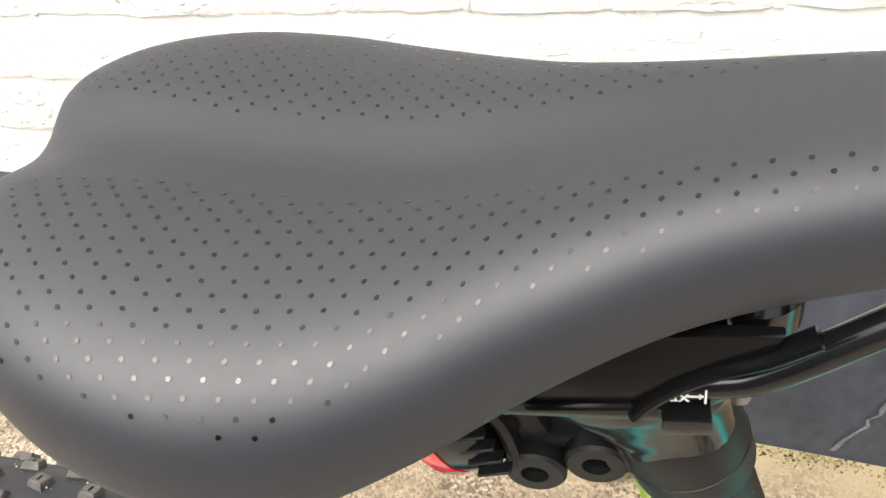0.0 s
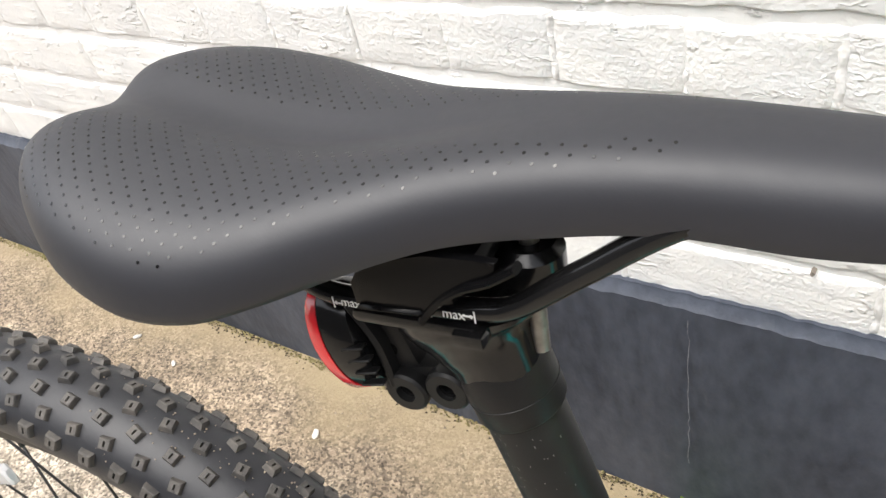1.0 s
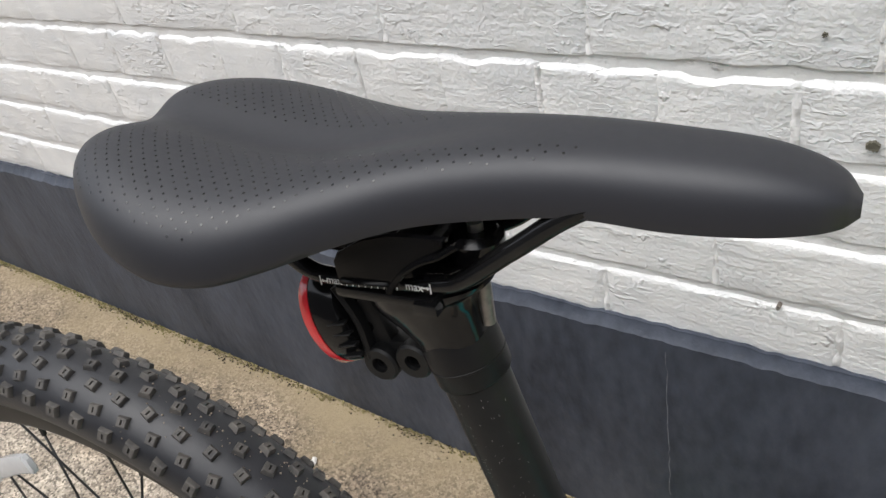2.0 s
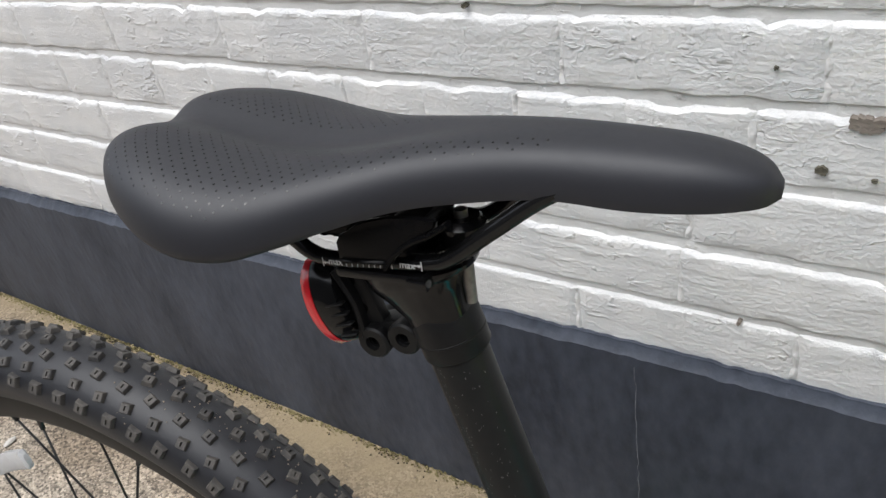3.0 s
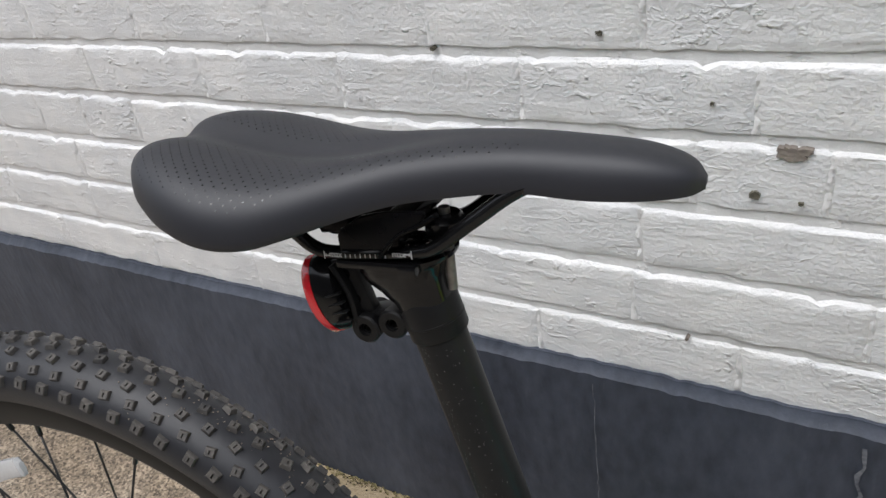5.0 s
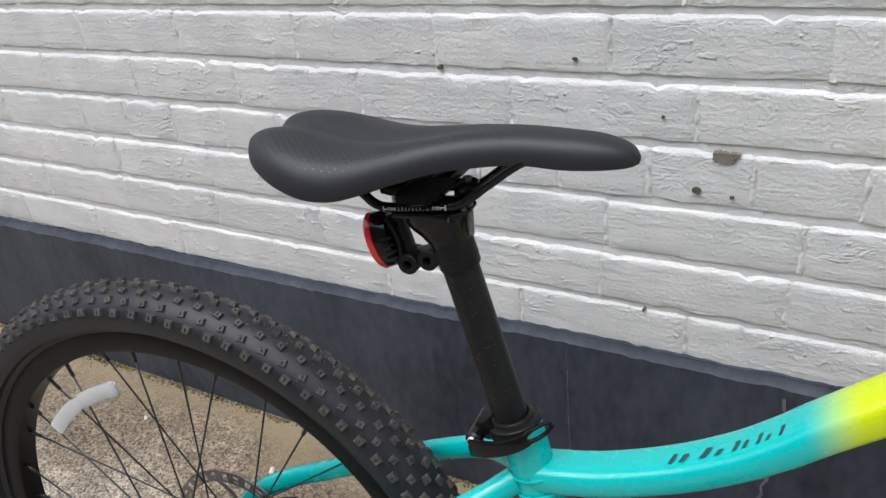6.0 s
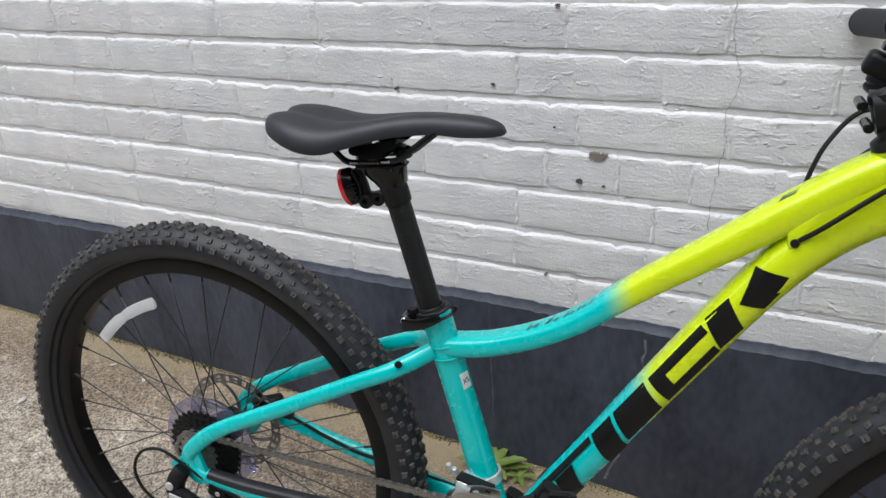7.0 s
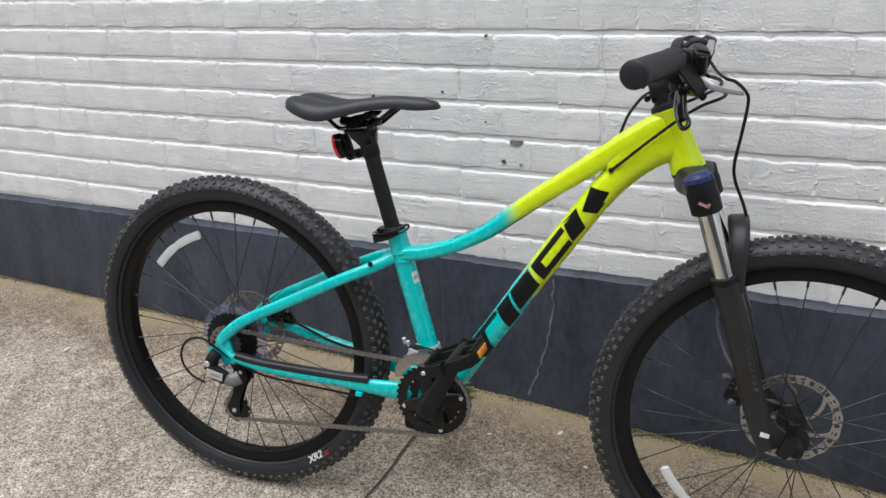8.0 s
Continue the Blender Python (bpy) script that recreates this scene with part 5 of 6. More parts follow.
def across(x):
    """Distance over the cover from its middle line, and how far out, at each step across."""
    key = round(x, 5)
    if key not in arcs:
        pts = [saddle_top(x, float(u)) for u in us_fine]
        arcs[key] = (np.cumsum([0] + [(b - a).length for a, b in zip(pts, pts[1:])]), np.array([-p.y for p in pts]))
    return arcs[key]


for side in (-1, 1):
    for row in range(24):
        x = 0.176 + (0.00295 if row % 2 else 0.0)
        while x < 0.40:
            arc, outs = across(x)
            s = 0.0085 + 0.00312 * row + 0.13 * max(0.0, 0.262 - x)
            limit = float(np.interp(x, [0.176, 0.19, 0.236, 0.2534, 0.2663, 0.2742, 0.2823, 0.289, 0.2986, 0.3069, 0.3179, 0.3288, 0.3343, 0.345, 0.370, 0.388], [0.046, 0.056, 0.0672, 0.0664, 0.0588, 0.0495, 0.0466, 0.0405, 0.0377, 0.0349, 0.0287, 0.0258, 0.0257, 0.0225, 0.0180, 0.0100]))
            start = 0.0135 if x < 0.33 else 0.0135 - (x - 0.33) * 0.05
            if start <= s < min(limit, arc[-1] * 0.97):
                u = float(np.interp(s, arc, us_fine)) * side
                c = saddle_top(x, u)
                du = (saddle_top(x, u + 0.004) - saddle_top(x, u - 0.004)).normalized()
                dx = (saddle_top(x + 0.0006, u) - saddle_top(x - 0.0006, u)).normalized()
                nr = dx.cross(du)
                if nr.z < 0:
                    nr = -nr
                r = 0.0005
                rim = [bm.verts.new(c + nr * 0.00012 + r * (dx * math.cos(a) + du * math.sin(a))) for a in np.linspace(0, 2 * math.pi, 10, endpoint=False)]
                mid_v = bm.verts.new(c + nr * 0.00012)
                for k in range(10):
                    bm.faces.new((rim[k], rim[(k + 1) % 10], mid_v))
            x += 0.0059
tagged(part("perforation", bm, HOLE, saddle), "staggered rows of small glossy perforations", kind="stuff")
for off in (0.022, -0.022):
    pts = [P(0.222, off * 1.55, 0.832), P(0.238, off * 1.35, 0.8235), P(0.255, off * 1.1, 0.8125), P(0.267, off, 0.8010), P(0.279, off, 0.7985), P(0.303, off, 0.8005), P(0.327, off, 0.8030), P(0.3385, off, 0.8070),
           P(0.358, off * 0.95, 0.8215), P(0.383, off * 0.85, 0.8385), P(0.410, off * 0.6, 0.8435), P(0.43, off * 0.4, 0.845)]
    tube("saddle_rail", pts, 0.0037, GLOSS_BLACK, saddle, "glossy black saddle rail", 7, 14)
for off in (0.0258,):
    rz = lambda x: 0.7986 + (x - 0.28) * 0.092
    for x, txt in ((0.2828, "max"), (0.3190, "max")):
        writing("rail_mark", txt, 0.0044, pose(*P(x, off, rz(x) + 0.0003), 82, -2.4, 0), WHITE_PRINT, saddle, 0.0001)
    bm = bmesh.new()
    for x in np.linspace(0.2885, 0.3115, 9):
        block(bm, P(float(x), off, rz(float(x)) - 0.0004), (0.0003, 0.0002, 0.0024), (0, 0, 0), 0, 1)
    for x, d in ((0.2762, 1), (0.3258, -1)):
        block(bm, P(x, off, rz(x)), (0.0004, 0.0002, 0.0042), (0, 0, 0), 0, 1)
        block(bm, P(x + 0.002 * d, off, rz(x)), (0.0032, 0.0002, 0.0005), (0, -2.4, 0), 0, 1)
        block(bm, P(x + 0.0011 * d, off, rz(x)), (0.0004, 0.0002, 0.0014), (0, 0, 0), 0, 1)
    part("rail_scale", bm, WHITE_PRINT, saddle, "fine white scale marks", smooth=False)
# underside shell struts
bm = bmesh.new()
block(bm, P(0.250, 0, 0.8325), (0.055, 0.066, 0.004), (0, -2, 0), 0.0015)
block(bm, P(0.402, 0, 0.8425), (0.056, 0.024, 0.004), (0, -3, 0), 0.0015)
part("shell", bm, PLASTIC, saddle, "black plastic saddle base")

# ---- fork ----
AXIS = Vector((0.309, 0, -0.951))
CROWN = P(0.888, 0, 0.7405)
fw = Vector((-AXIS.z, 0, AXIS.x))
if fw.x < 0:
    fw = -fw
bm = sweep(bmesh.new(), smooth_path([CROWN + Vector((0, s, 0)) + fw * f + AXIS * d for s, f, d in ((-0.072, 0.016, 0.012), (-0.045, 0.012, 0.004), (0, 0.0, 0.0), (0.045, 0.012, 0.004), (0.072, 0.016, 0.012))], 6), [0.021, 0.023, 0.026, 0.023, 0.021], [0.020, 0.022, 0.026, 0.022, 0.020], 18, 3.2, ref=(1, 0, 0))
fork = part("fork", bm, FORK_GREY, bicycle, "black suspension fork with chrome stanchions")
part("crown_race", lathe(bmesh.new(), disc_profile(0.0282, -0.006, 0.001), P(0.884, 0, 0.755), ht_dir, 32), PLASTIC, fork)
TOP = CROWN + fw * 0.017
END = FRONT


def leg_at(off, d):
    return TOP + AXIS * d + Vector((0, -off, 0))


reach = (END - TOP).dot(AXIS)
for off in (0.062, -0.062):
    bm = lathe(bmesh.new(), [(0, 0), (0.0215, 0), (0.0235, 0.003), (0.0235, 0.018), (0.0245, 0.022), (0.0240, 0.050), (0.0200, 0.053), (0, 0.053)], leg_at(off, -0.004), AXIS, 28)
    part("crown_socket", bm, PLASTIC, fork, "black fork crown socket")
    part("stanchion", lathe(bmesh.new(), [(0, 0), (0.0162, 0), (0.0162, 0.165), (0, 0.165)], leg_at(off, 0.045), AXIS, 32), CHROME, fork, "chromed stanchion tube")
    bm = lathe(bmesh.new(), [(0, 0), (0.0168, 0), (0.0215, 0.001), (0.0225, 0.004), (0.0225, 0.010), (0.021, 0.013), (0, 0.013)], leg_at(off, 0.154), AXIS, 28)
    part("dust_wiper", bm, PLASTIC, fork)
    pts = [leg_at(off, 0.163), leg_at(off, 0.25), leg_at(off, 0.34) - fw * 0.004, leg_at(off, reach - 0.045) - fw * 0.004, leg_at(off, reach - 0.008)]
    tube("lower_leg", pts, [0.0215, 0.0205, 0.019, 0.016, 0.010], FORK_GREY, fork, "black cast lower leg", 6, 24, [0.0215, 0.0205, 0.0195, 0.019, 0.016], 2.3)
part("lockout_dial", lathe(bmesh.new(), [(0, -0.014), (0.014, -0.014), (0.018, -0.011)] + [(0.0195 + 0.0, -0.009), (0.0225, -0.007), (0.0225, 0.0), (0, 0)], leg_at(0.064, -0.003), AXIS, 28), BLUE, fork, "blue plastic lockout dial")
bm = bmesh.new()
for k in range(14):
    a = 2 * math.pi * k / 14
    e1, e2 = fw, Vector((0, 1, 0))
    c = leg_at(0.064, -0.0075) + (e1 * math.cos(a) + e2 * math.sin(a)) * 0.0222
    lathe(bm, disc_profile(0.0016, -0.004, 0.004, 0.0006), c, AXIS, 6)
part("dial_knurl", bm, BLUE, fork)
bm = bmesh.new()
for k, (f, d, w, h) in enumerate(((0.0, 0.030, 0.015, 0.0045), (0.007, 0.033, 0.004, 0.0065))):
    block(bm, leg_at(0.062 + 0.0243, d) + fw * (f - 0.001), (w, 0.0012, h), (0, 22, 0), 0, 1)
part("crown_mark", bm, PINK_PRINT, fork, "faded red print", smooth=False)
tube("brake_arch", [leg_at(0.062, 0.185) + fw * 0.012, leg_at(0.058, 0.148) + fw * 0.024, leg_at(0.046, 0.108) + fw * 0.034, leg_at(0.022, 0.088) + fw * 0.038, leg_at(-0.022, 0.088) + fw * 0.038, leg_at(-0.046, 0.108) + fw * 0.034, leg_at(-0.058, 0.148) + fw * 0.024, leg_at(-0.062, 0.185) + fw * 0.012],
     [0.010, 0.012, 0.0155, 0.017, 0.017, 0.0155, 0.012, 0.010], FORK_GREY, fork, "cast brake arch over the tyre", 6, 14, [0.012, 0.009, 0.0075, 0.007, 0.007, 0.0075, 0.009, 0.012], 3.0, ref=(1, 0, 0))
bm = bmesh.new()
for k in range(8):
    block(bm, leg_at(0.062 + 0.0186, 0.262 + 0.0115 * k) + fw * 0.004, (0.010, 0.0008, 0.0055), (0, 22, -14), 0, 1)
part("leg_mark", bm, SPOKE, fork, "row of dark grey printed bars", smooth=False)
part("leg_sticker", block(bmesh.new(), leg_at(0.062 + 0.0172, reach - 0.040), (0.014, 0.001, 0.008), (0, 10, 0), 0.0003, 1), WHITE_PRINT, fork, "small white sticker")
for off in (0.062, -0.062):
    tube("fork_dropout", [leg_at(off, reach - 0.050) + fw * 0.004, leg_at(off, reach - 0.030) + fw * 0.016, FRONT + Vector((0, -off, 0))], [0.009, 0.008, 0.007], FORK_GREY, fork, "cast dropout holding the axle", 5, 12, [0.016, 0.015, 0.016], 2.6)
part("axle_end", lathe(bmesh.new(), disc_profile(0.0120, 0.050, 0.074, 0.002), FRONT, (0, -1, 0), 18), SATIN_BLACK, fork)
tube("quick_release", [FRONT + P(-0.022, 0.078, -0.006), FRONT + P(-0.014, 0.083, 0.012), FRONT + P(-0.010, 0.083, 0.032), FRONT + P(-0.008, 0.080, 0.052)], [0.0055, 0.006, 0.005, 0.004], GLOSS_BLACK, fork, "black quick-release lever", 6, 12, [0.010, 0.012, 0.010, 0.008], 3)
cal = part("front_brake_caliper", block(bmesh.new(), FRONT + P(-0.088, -0.050, 0.042), (0.032, 0.030, 0.055), (0, 24, 0), 0.006), SATIN_BLACK, bicycle, "black front disc brake caliper")
part("piston_cap", lathe(bmesh.new(), disc_profile(0.012, 0, 0.006, 0.002), FRONT + P(-0.088, -0.034, 0.042), (0, -1, 0), 18), GLOSS_BLACK, cal)
for dz in (-0.022, 0.024):
    part("mount_bolt", lathe(bmesh.new(), disc_profile(0.0055, 0, 0.012), FRONT + P(-0.100 - 0.3 * dz, -0.040, 0.042 + dz), (-0.7, -0.5, 0.2), 12), DARK_STEEL, cal)
tube("brake_hose", [FRONT + P(-0.093, -0.045, 0.072), FRONT + P(-0.116, -0.048, 0.105), FRONT + P(-0.134, -0.055, 0.160), FRONT + P(-0.128, -0.060, 0.212), FRONT + P(-0.100, -0.062, 0.25)], 0.0025, GREY_PLASTIC, cal, "thin grey brake hose", 6, 8)

# ---- cockpit ----
STEER = P(0.846, 0, 0.850)
bm = lathe(bmesh.new(), [(0, 0), (0.0265, 0), (0.0255, 0.007), (0.020, 0.010), (0.0178, 0.011), (0.0178, 0.048), (0.0165, 0.052), (0, 0.053)], STEER + ht_dir * 0.001, ht_dir, 28)
stem = part("stem", bm, SATIN_BLACK, bicycle, "black alloy stem on spacers")
BAR = P(0.884, 0, 0.937)
tube("stem_body", [STEER + ht_dir * 0.036 - fw * 0.016, STEER + ht_dir * 0.038 + fw * 0.012, BAR - Vector((0.012, 0, 0.004))], [0.019, 0.018, 0.022], SATIN_BLACK, stem, "", 5, 18, [0.021, 0.016, 0.018], 2.8)
part("face_plate", lathe(bmesh.new(), disc_profile(0.0225, -0.023, 0.023, 0.004), BAR, (0, 1, 0), 24), SATIN_BLACK, stem)
for dz in (-0.011, 0.011):
    part("clamp_bolt", lathe(bmesh.new(), disc_profile(0.005, -0.016, 0.016, 0.001), STEER + ht_dir * (0.036 + dz) - fw * 0.0235, (0, 1, 0), 14), GLOSS_BLACK, stem)
bar_pts = [P(0.826, 0.352, 0.930), P(0.855, 0.25, 0.936), P(0.882, 0.15, 0.938), P(0.885, 0.07, 0.938), BAR, P(0.885, -0.07, 0.938), P(0.882, -0.15, 0.938), P(0.862, -0.25, 0.936), P(0.839, -0.352, 0.930)]
bar = tube("bar", bar_pts, [0.0112, 0.0112, 0.0112, 0.015, 0.016, 0.015, 0.0112, 0.0112, 0.0112], SATIN_BLACK, bicycle, "satin black flat alloy bar", 7, 20)
for s in (1, -1):
    a, b = P(0.825 if s > 0 else 0.840, 0.356 * s, 0.9297), P(0.860 if s > 0 else 0.8655, 0.226 * s, 0.9368)
    d = (b - a).normalized()
    L = (b - a).length
    prof = [(0, 0), (0.0150, 0), (0.0172, 0.0015), (0.0178, 0.004)]
    for k in range(30):
        h = 0.006 + (L - 0.012) * k / 29
        prof.append((0.0164 + (0.0012 if k % 2 else 0.0), h))
    prof += [(0.0185, L - 0.004), (0.0185, L), (0.0115, L + 0.001), (0, L + 0.001)]
    part("grip", lathe(bmesh.new(), prof, a, d, 28), RUBBER, bar, "black ribbed rubber grip")
    # brake lever clamp, body and blade
    c = P(0.8735, 0.190 * s, 0.9375)
    part("lever_clamp", lathe(bmesh.new(), disc_profile(0.0148, -0.007, 0.007, 0.002), c, d, 20), PLASTIC, bar)
    if s > 0:
        # wedge-shaped housing under the bar, with a looped lever reaching out along the grip
        bm = bmesh.new()
        for q in ((0.867, 0.244, 0.931), (0.8955, 0.226, 0.8925), (0.911, 0.200, 0.903), (0.886, 0.190, 0.936), (0.866, 0.214, 0.924), (0.884, 0.196, 0.890), (0.903, 0.180, 0.897), (0.878, 0.184, 0.934)):
            bm.verts.new(P(*q))
        bmesh.ops.convex_hull(bm, input=bm.verts[:])
        bmesh.ops.bevel(bm, geom=bm.edges[:], offset=0.0016, segments=2, affect="EDGES", clamp_overlap=True)
        part("lever_body", bm, PLASTIC, bar, "black plastic brake lever housing")
        bm = sweep(bmesh.new(), smooth_path([P(0.878, 0.205, 0.905), P(0.880, 0.250, 0.893), P(0.884, 0.295, 0.881), P(0.8895, 0.320, 0.874), P(0.8885, 0.326, 0.868), P(0.8820, 0.322, 0.866), P(0.8745, 0.290, 0.875), P(0.870, 0.250, 0.886), P(0.869, 0.210, 0.897)], 6), 0.0030, None, 10)
        sweep(bm, [P(0.874, 0.215, 0.900), P(0.879, 0.295, 0.879), P(0.8815, 0.312, 0.8735)], [0.0030, 0.0030, 0.0026], [0.0060, 0.0056, 0.0044], 8, 2.6)
        part("looped_lever", bm, GLOSS_BLACK, bar, "glossy black looped lever")
        part("pivot_boss", lathe(bmesh.new(), [(0, 0), (0.0075, 0), (0.0085, 0.0015), (0.0085, 0.005), (0.006, 0.007), (0.0035, 0.007), (0.003, 0.004), (0, 0.004)], P(0.879, 0.226, 0.903), (-0.25, -1, -0.2), 18), GLOSS_BLACK, bar)
        tube("lever_blade", [c + P(0.020, 0.010, -0.022), c + P(0.040, 0.020, -0.033), c + P(0.058, 0.020, -0.038), c + P(0.078, 0.018, -0.041)], [0.0035, 0.003, 0.0025, 0.0022], LEVER_GREY, bar, "grey brake lever blade", 6, 10, [0.007, 0.0045, 0.0035, 0.003], 3)
    else:
        tube("lever_body", [c + P(0.006, 0, -0.004), c + P(0.016, 0.0, -0.008), c + P(0.026, -0.02, -0.012)], [0.010, 0.010, 0.008], SATIN_BLACK, bar, "black brake lever body", 5, 14, [0.012, 0.012, 0.010], 2.8)
        tube("lever_blade", [P(0.893, 0.078, 0.914), P(0.897, 0.055, 0.927), P(0.901, 0.030, 0.941), P(0.904, 0.012, 0.953)], [0.0045, 0.005, 0.005, 0.004], LEVER_GREY, bar, "grey brake lever blade", 6, 10, [0.0085, 0.008, 0.007, 0.005], 3)
    # fluid reservoir, clamp bolts and lever pivot
    part("reservoir", block(bmesh.new(), c + P(0.020, -0.020 * s, 0.002), (0.022, 0.052, 0.020), (8, 14, 10 * s), 0.005, 3), SATIN_BLACK, bar, "black brake fluid reservoir")
    part("reservoir_cap", block(bmesh.new(), c + P(0.021, -0.020 * s, 0.0135), (0.017, 0.044, 0.003), (8, 14, 10 * s), 0.001), PLASTIC, bar)
    for q in (-0.020, -0.002):
        part("clamp_screw", lathe(bmesh.new(), disc_profile(0.003, 0, 0.006, 0.0008), c + P(-0.014, q * s, 0.006), (-1, 0, 0.3), 10), DARK_STEEL, bar)
    part("lever_pivot", lathe(bmesh.new(), disc_profile(0.006, -0.011, 0.011, 0.001), c + P(0.024, 0.014 * s, -0.006), (0, 0, 1), 14), GLOSS_BLACK, bar)
    # gear shifter pod under the bar
    pod = c + (P(-0.004, -0.026, -0.024) if s > 0 else P(-0.030, 0.030, -0.038))
    bm = block(bmesh.new(), pod, (0.040, 0.036, 0.026), (0, 22, 6 * s), 0.008, 3)
    lathe(bm, disc_profile(0.017, -0.006, 0.008, 0.003), pod + P(0.002, 0.002 * s, -0.016), (0.25, 0, 1), 20)
    part("shifter", bm, PLASTIC, bar, "black plastic gear shifter")
    tube("shift_paddle", [pod + P(0.004, 0.010 * s, -0.018), pod + P(-0.006, 0.030 * s, -0.028), pod + P(0.004, 0.046 * s, -0.036)], [0.0035, 0.0045, 0.006], PLASTIC, bar, "", 5, 10, [0.009, 0.008, 0.006], 3)
    tube("release_paddle", [pod + P(0.014, 0.004 * s, -0.010), pod + P(0.026, 0.018 * s, -0.020), pod + P(0.032, 0.032 * s, -0.024)], [0.003, 0.004, 0.0045], SATIN_BLACK, bar, "", 5, 10, [0.007, 0.006, 0.005], 3)
    part("gear_window", block(bmesh.new(), pod + P(0.006, -0.014 * s, 0.020), (0.024, 0.020, 0.010), (0, 22, 0), 0.003), GLOSS_BLACK, bar, "gear indicator window")
    part("barrel_adjuster", lathe(bmesh.new(), [(0, 0), (0.005, 0), (0.0058, 0.002), (0.0058, 0.012), (0.004, 0.016), (0, 0.016)], pod + P(0.018, -0.012 * s, 0.002), (0.9, 0.2 * s, -0.1), 12), PLASTIC, bar)
# cables and hoses
HOSE = [
    ("brake_hose", [P(0.895, -0.16, 0.925), P(0.912, -0.07, 0.907), P(0.928, 0.0, 0.8985), P(0.944, 0.0, 0.8930), P(0.961, 0.0, 0.8766), P(0.9645, 0.0, 0.8595), P(0.959, 0.0, 0.811), P(0.953, 0.0, 0.7665), P(0.9565, 0.0, 0.739), P(0.9714, 0.0, 0.7035), P(0.979, 0.0, 0.681)]),
    ("gear_cable", [P(0.900, 0.165, 0.905), P(0.928, 0.12, 0.889), P(0.926, 0.07, 0.876), P(0.900, 0.045, 0.862), P(0.871, 0.034, 0.842), P(0.827, 0.0315, 0.806), P(0.785, 0.030, 0.769), P(0.764, 0.021, 0.750)]),
    ("brake_hose", [P(0.905, 0.17, 0.915), P(0.922, 0.12, 0.905), P(0.918, 0.02, 0.885), P(0.885, -0.045, 0.862), P(0.83, -0.042, 0.835), P(0.765, -0.026, 0.775)]),
    ("gear_cable", [P(0.890, -0.165, 0.905), P(0.90, -0.10, 0.875), P(0.865, -0.060, 0.872), P(0.815, -0.040, 0.872), P(0.785, -0.027, 0.84), P(0.77, -0.02, 0.80)])]
for nm, pts in HOSE:
    tube(nm, pts, 0.0026, PLASTIC, bar, "black sheathed cable", 8, 8)
part("cable_port", lathe(bmesh.new(), disc_profile(0.0045, 0, 0.003, 0.001), P(0.765, 0.0245, 0.751), (-0.3, -1, 0.2), 16), PLASTIC, bike_frame)


# ---- small things on the ground ----
def make_weed(x, y, scale, seed, leaves):
    """A ground-hugging weed: serrated leaves on a rosette of stems."""
    rnd = random.Random(seed)
    z0 = ground_z(x, y)
    bm = bmesh.new()
    lathe(bm, [(0, -0.004), (0.004, -0.002), (0.003, 0.006), (0, 0.010)], (0, 0, 0), (0, 0, 1), 8)
    root = put("weed", bm, LEAF)
    root.matrix_basis = Matrix.Translation((x, y, z0 + 0.001)) @ Matrix.Scale(scale, 4)
    for k in range(leaves):
        a = 2 * math.pi * k / leaves + rnd.uniform(-0.3, 0.3)
        L = rnd.uniform(0.035, 0.065)
        rise = rnd.uniform(0.25, 0.85)
        bm = bmesh.new()
        rows = []
        for j in range(9):
            f = j / 8
            w = 0.010 * math.sin(math.pi * min(1, f * 0.92 + 0.06)) ** 0.8 * (1.0 if j % 2 else 0.78) + 0.0008
            r = L * f
            h = L * rise * (f - 0.55 * f * f) + 0.004
            d, s = Vector((math.cos(a), math.sin(a), 0)), Vector((-math.sin(a), math.cos(a), 0))
            c = d * r + Vector((0, 0, h))
            rows.append([bm.verts.new(c + s * (w * q) + Vector((0, 0, abs(q) * w * 0.35))) for q in (-1, -0.5, 0, 0.5, 1)])
        for r0, r1 in zip(rows, rows[1:]):
            for q in range(4):
                bm.faces.new((r0[q], r0[q + 1], r1[q + 1], r1[q]))
        part("leaf", bm, LEAF, root)
    return tagged(root, "small yellow-green weed growing at the plinth's foot", "weed", group="weeds along the wall")


make_weed(-0.070, 0.372, 1.1, 2, 10)
make_weed(-0.015, 0.372, 0.6, 5, 7)
make_weed(0.335, 0.385, 0.35, 7, 6)

# dry moss and dirt banked along the plinth's foot
bm = bmesh.new()
rnd = random.Random(21)
for k in range(5200):
    x = rnd.uniform(-2.3, 1.3)
    patch = noise.noise((x * 3.5, 0, 11)) + 0.6 * noise.noise((x * 11, 0, 4))
    if patch < rnd.uniform(-0.75, 0.45):
        continue
    y = WALL_Y - 0.016 - abs(rnd.gauss(0, 0.0055))
    r = rnd.uniform(0.0005, 0.0021)
    m = Matrix.Translation((x, y, ground_z(x, y) + 0.0005 + rnd.random() * 0.004)) @ pose(0, 0, 0, rnd.uniform(0, 90), rnd.uniform(0, 90), 0) @ Matrix.Diagonal((1.4, 1, 0.6, 1))
    bmesh.ops.create_icosphere(bm, subdivisions=1, radius=r, matrix=m)
tagged(put("moss", bm, MOSS), "dry yellowish moss and dirt along the plinth", "moss", kind="stuff")

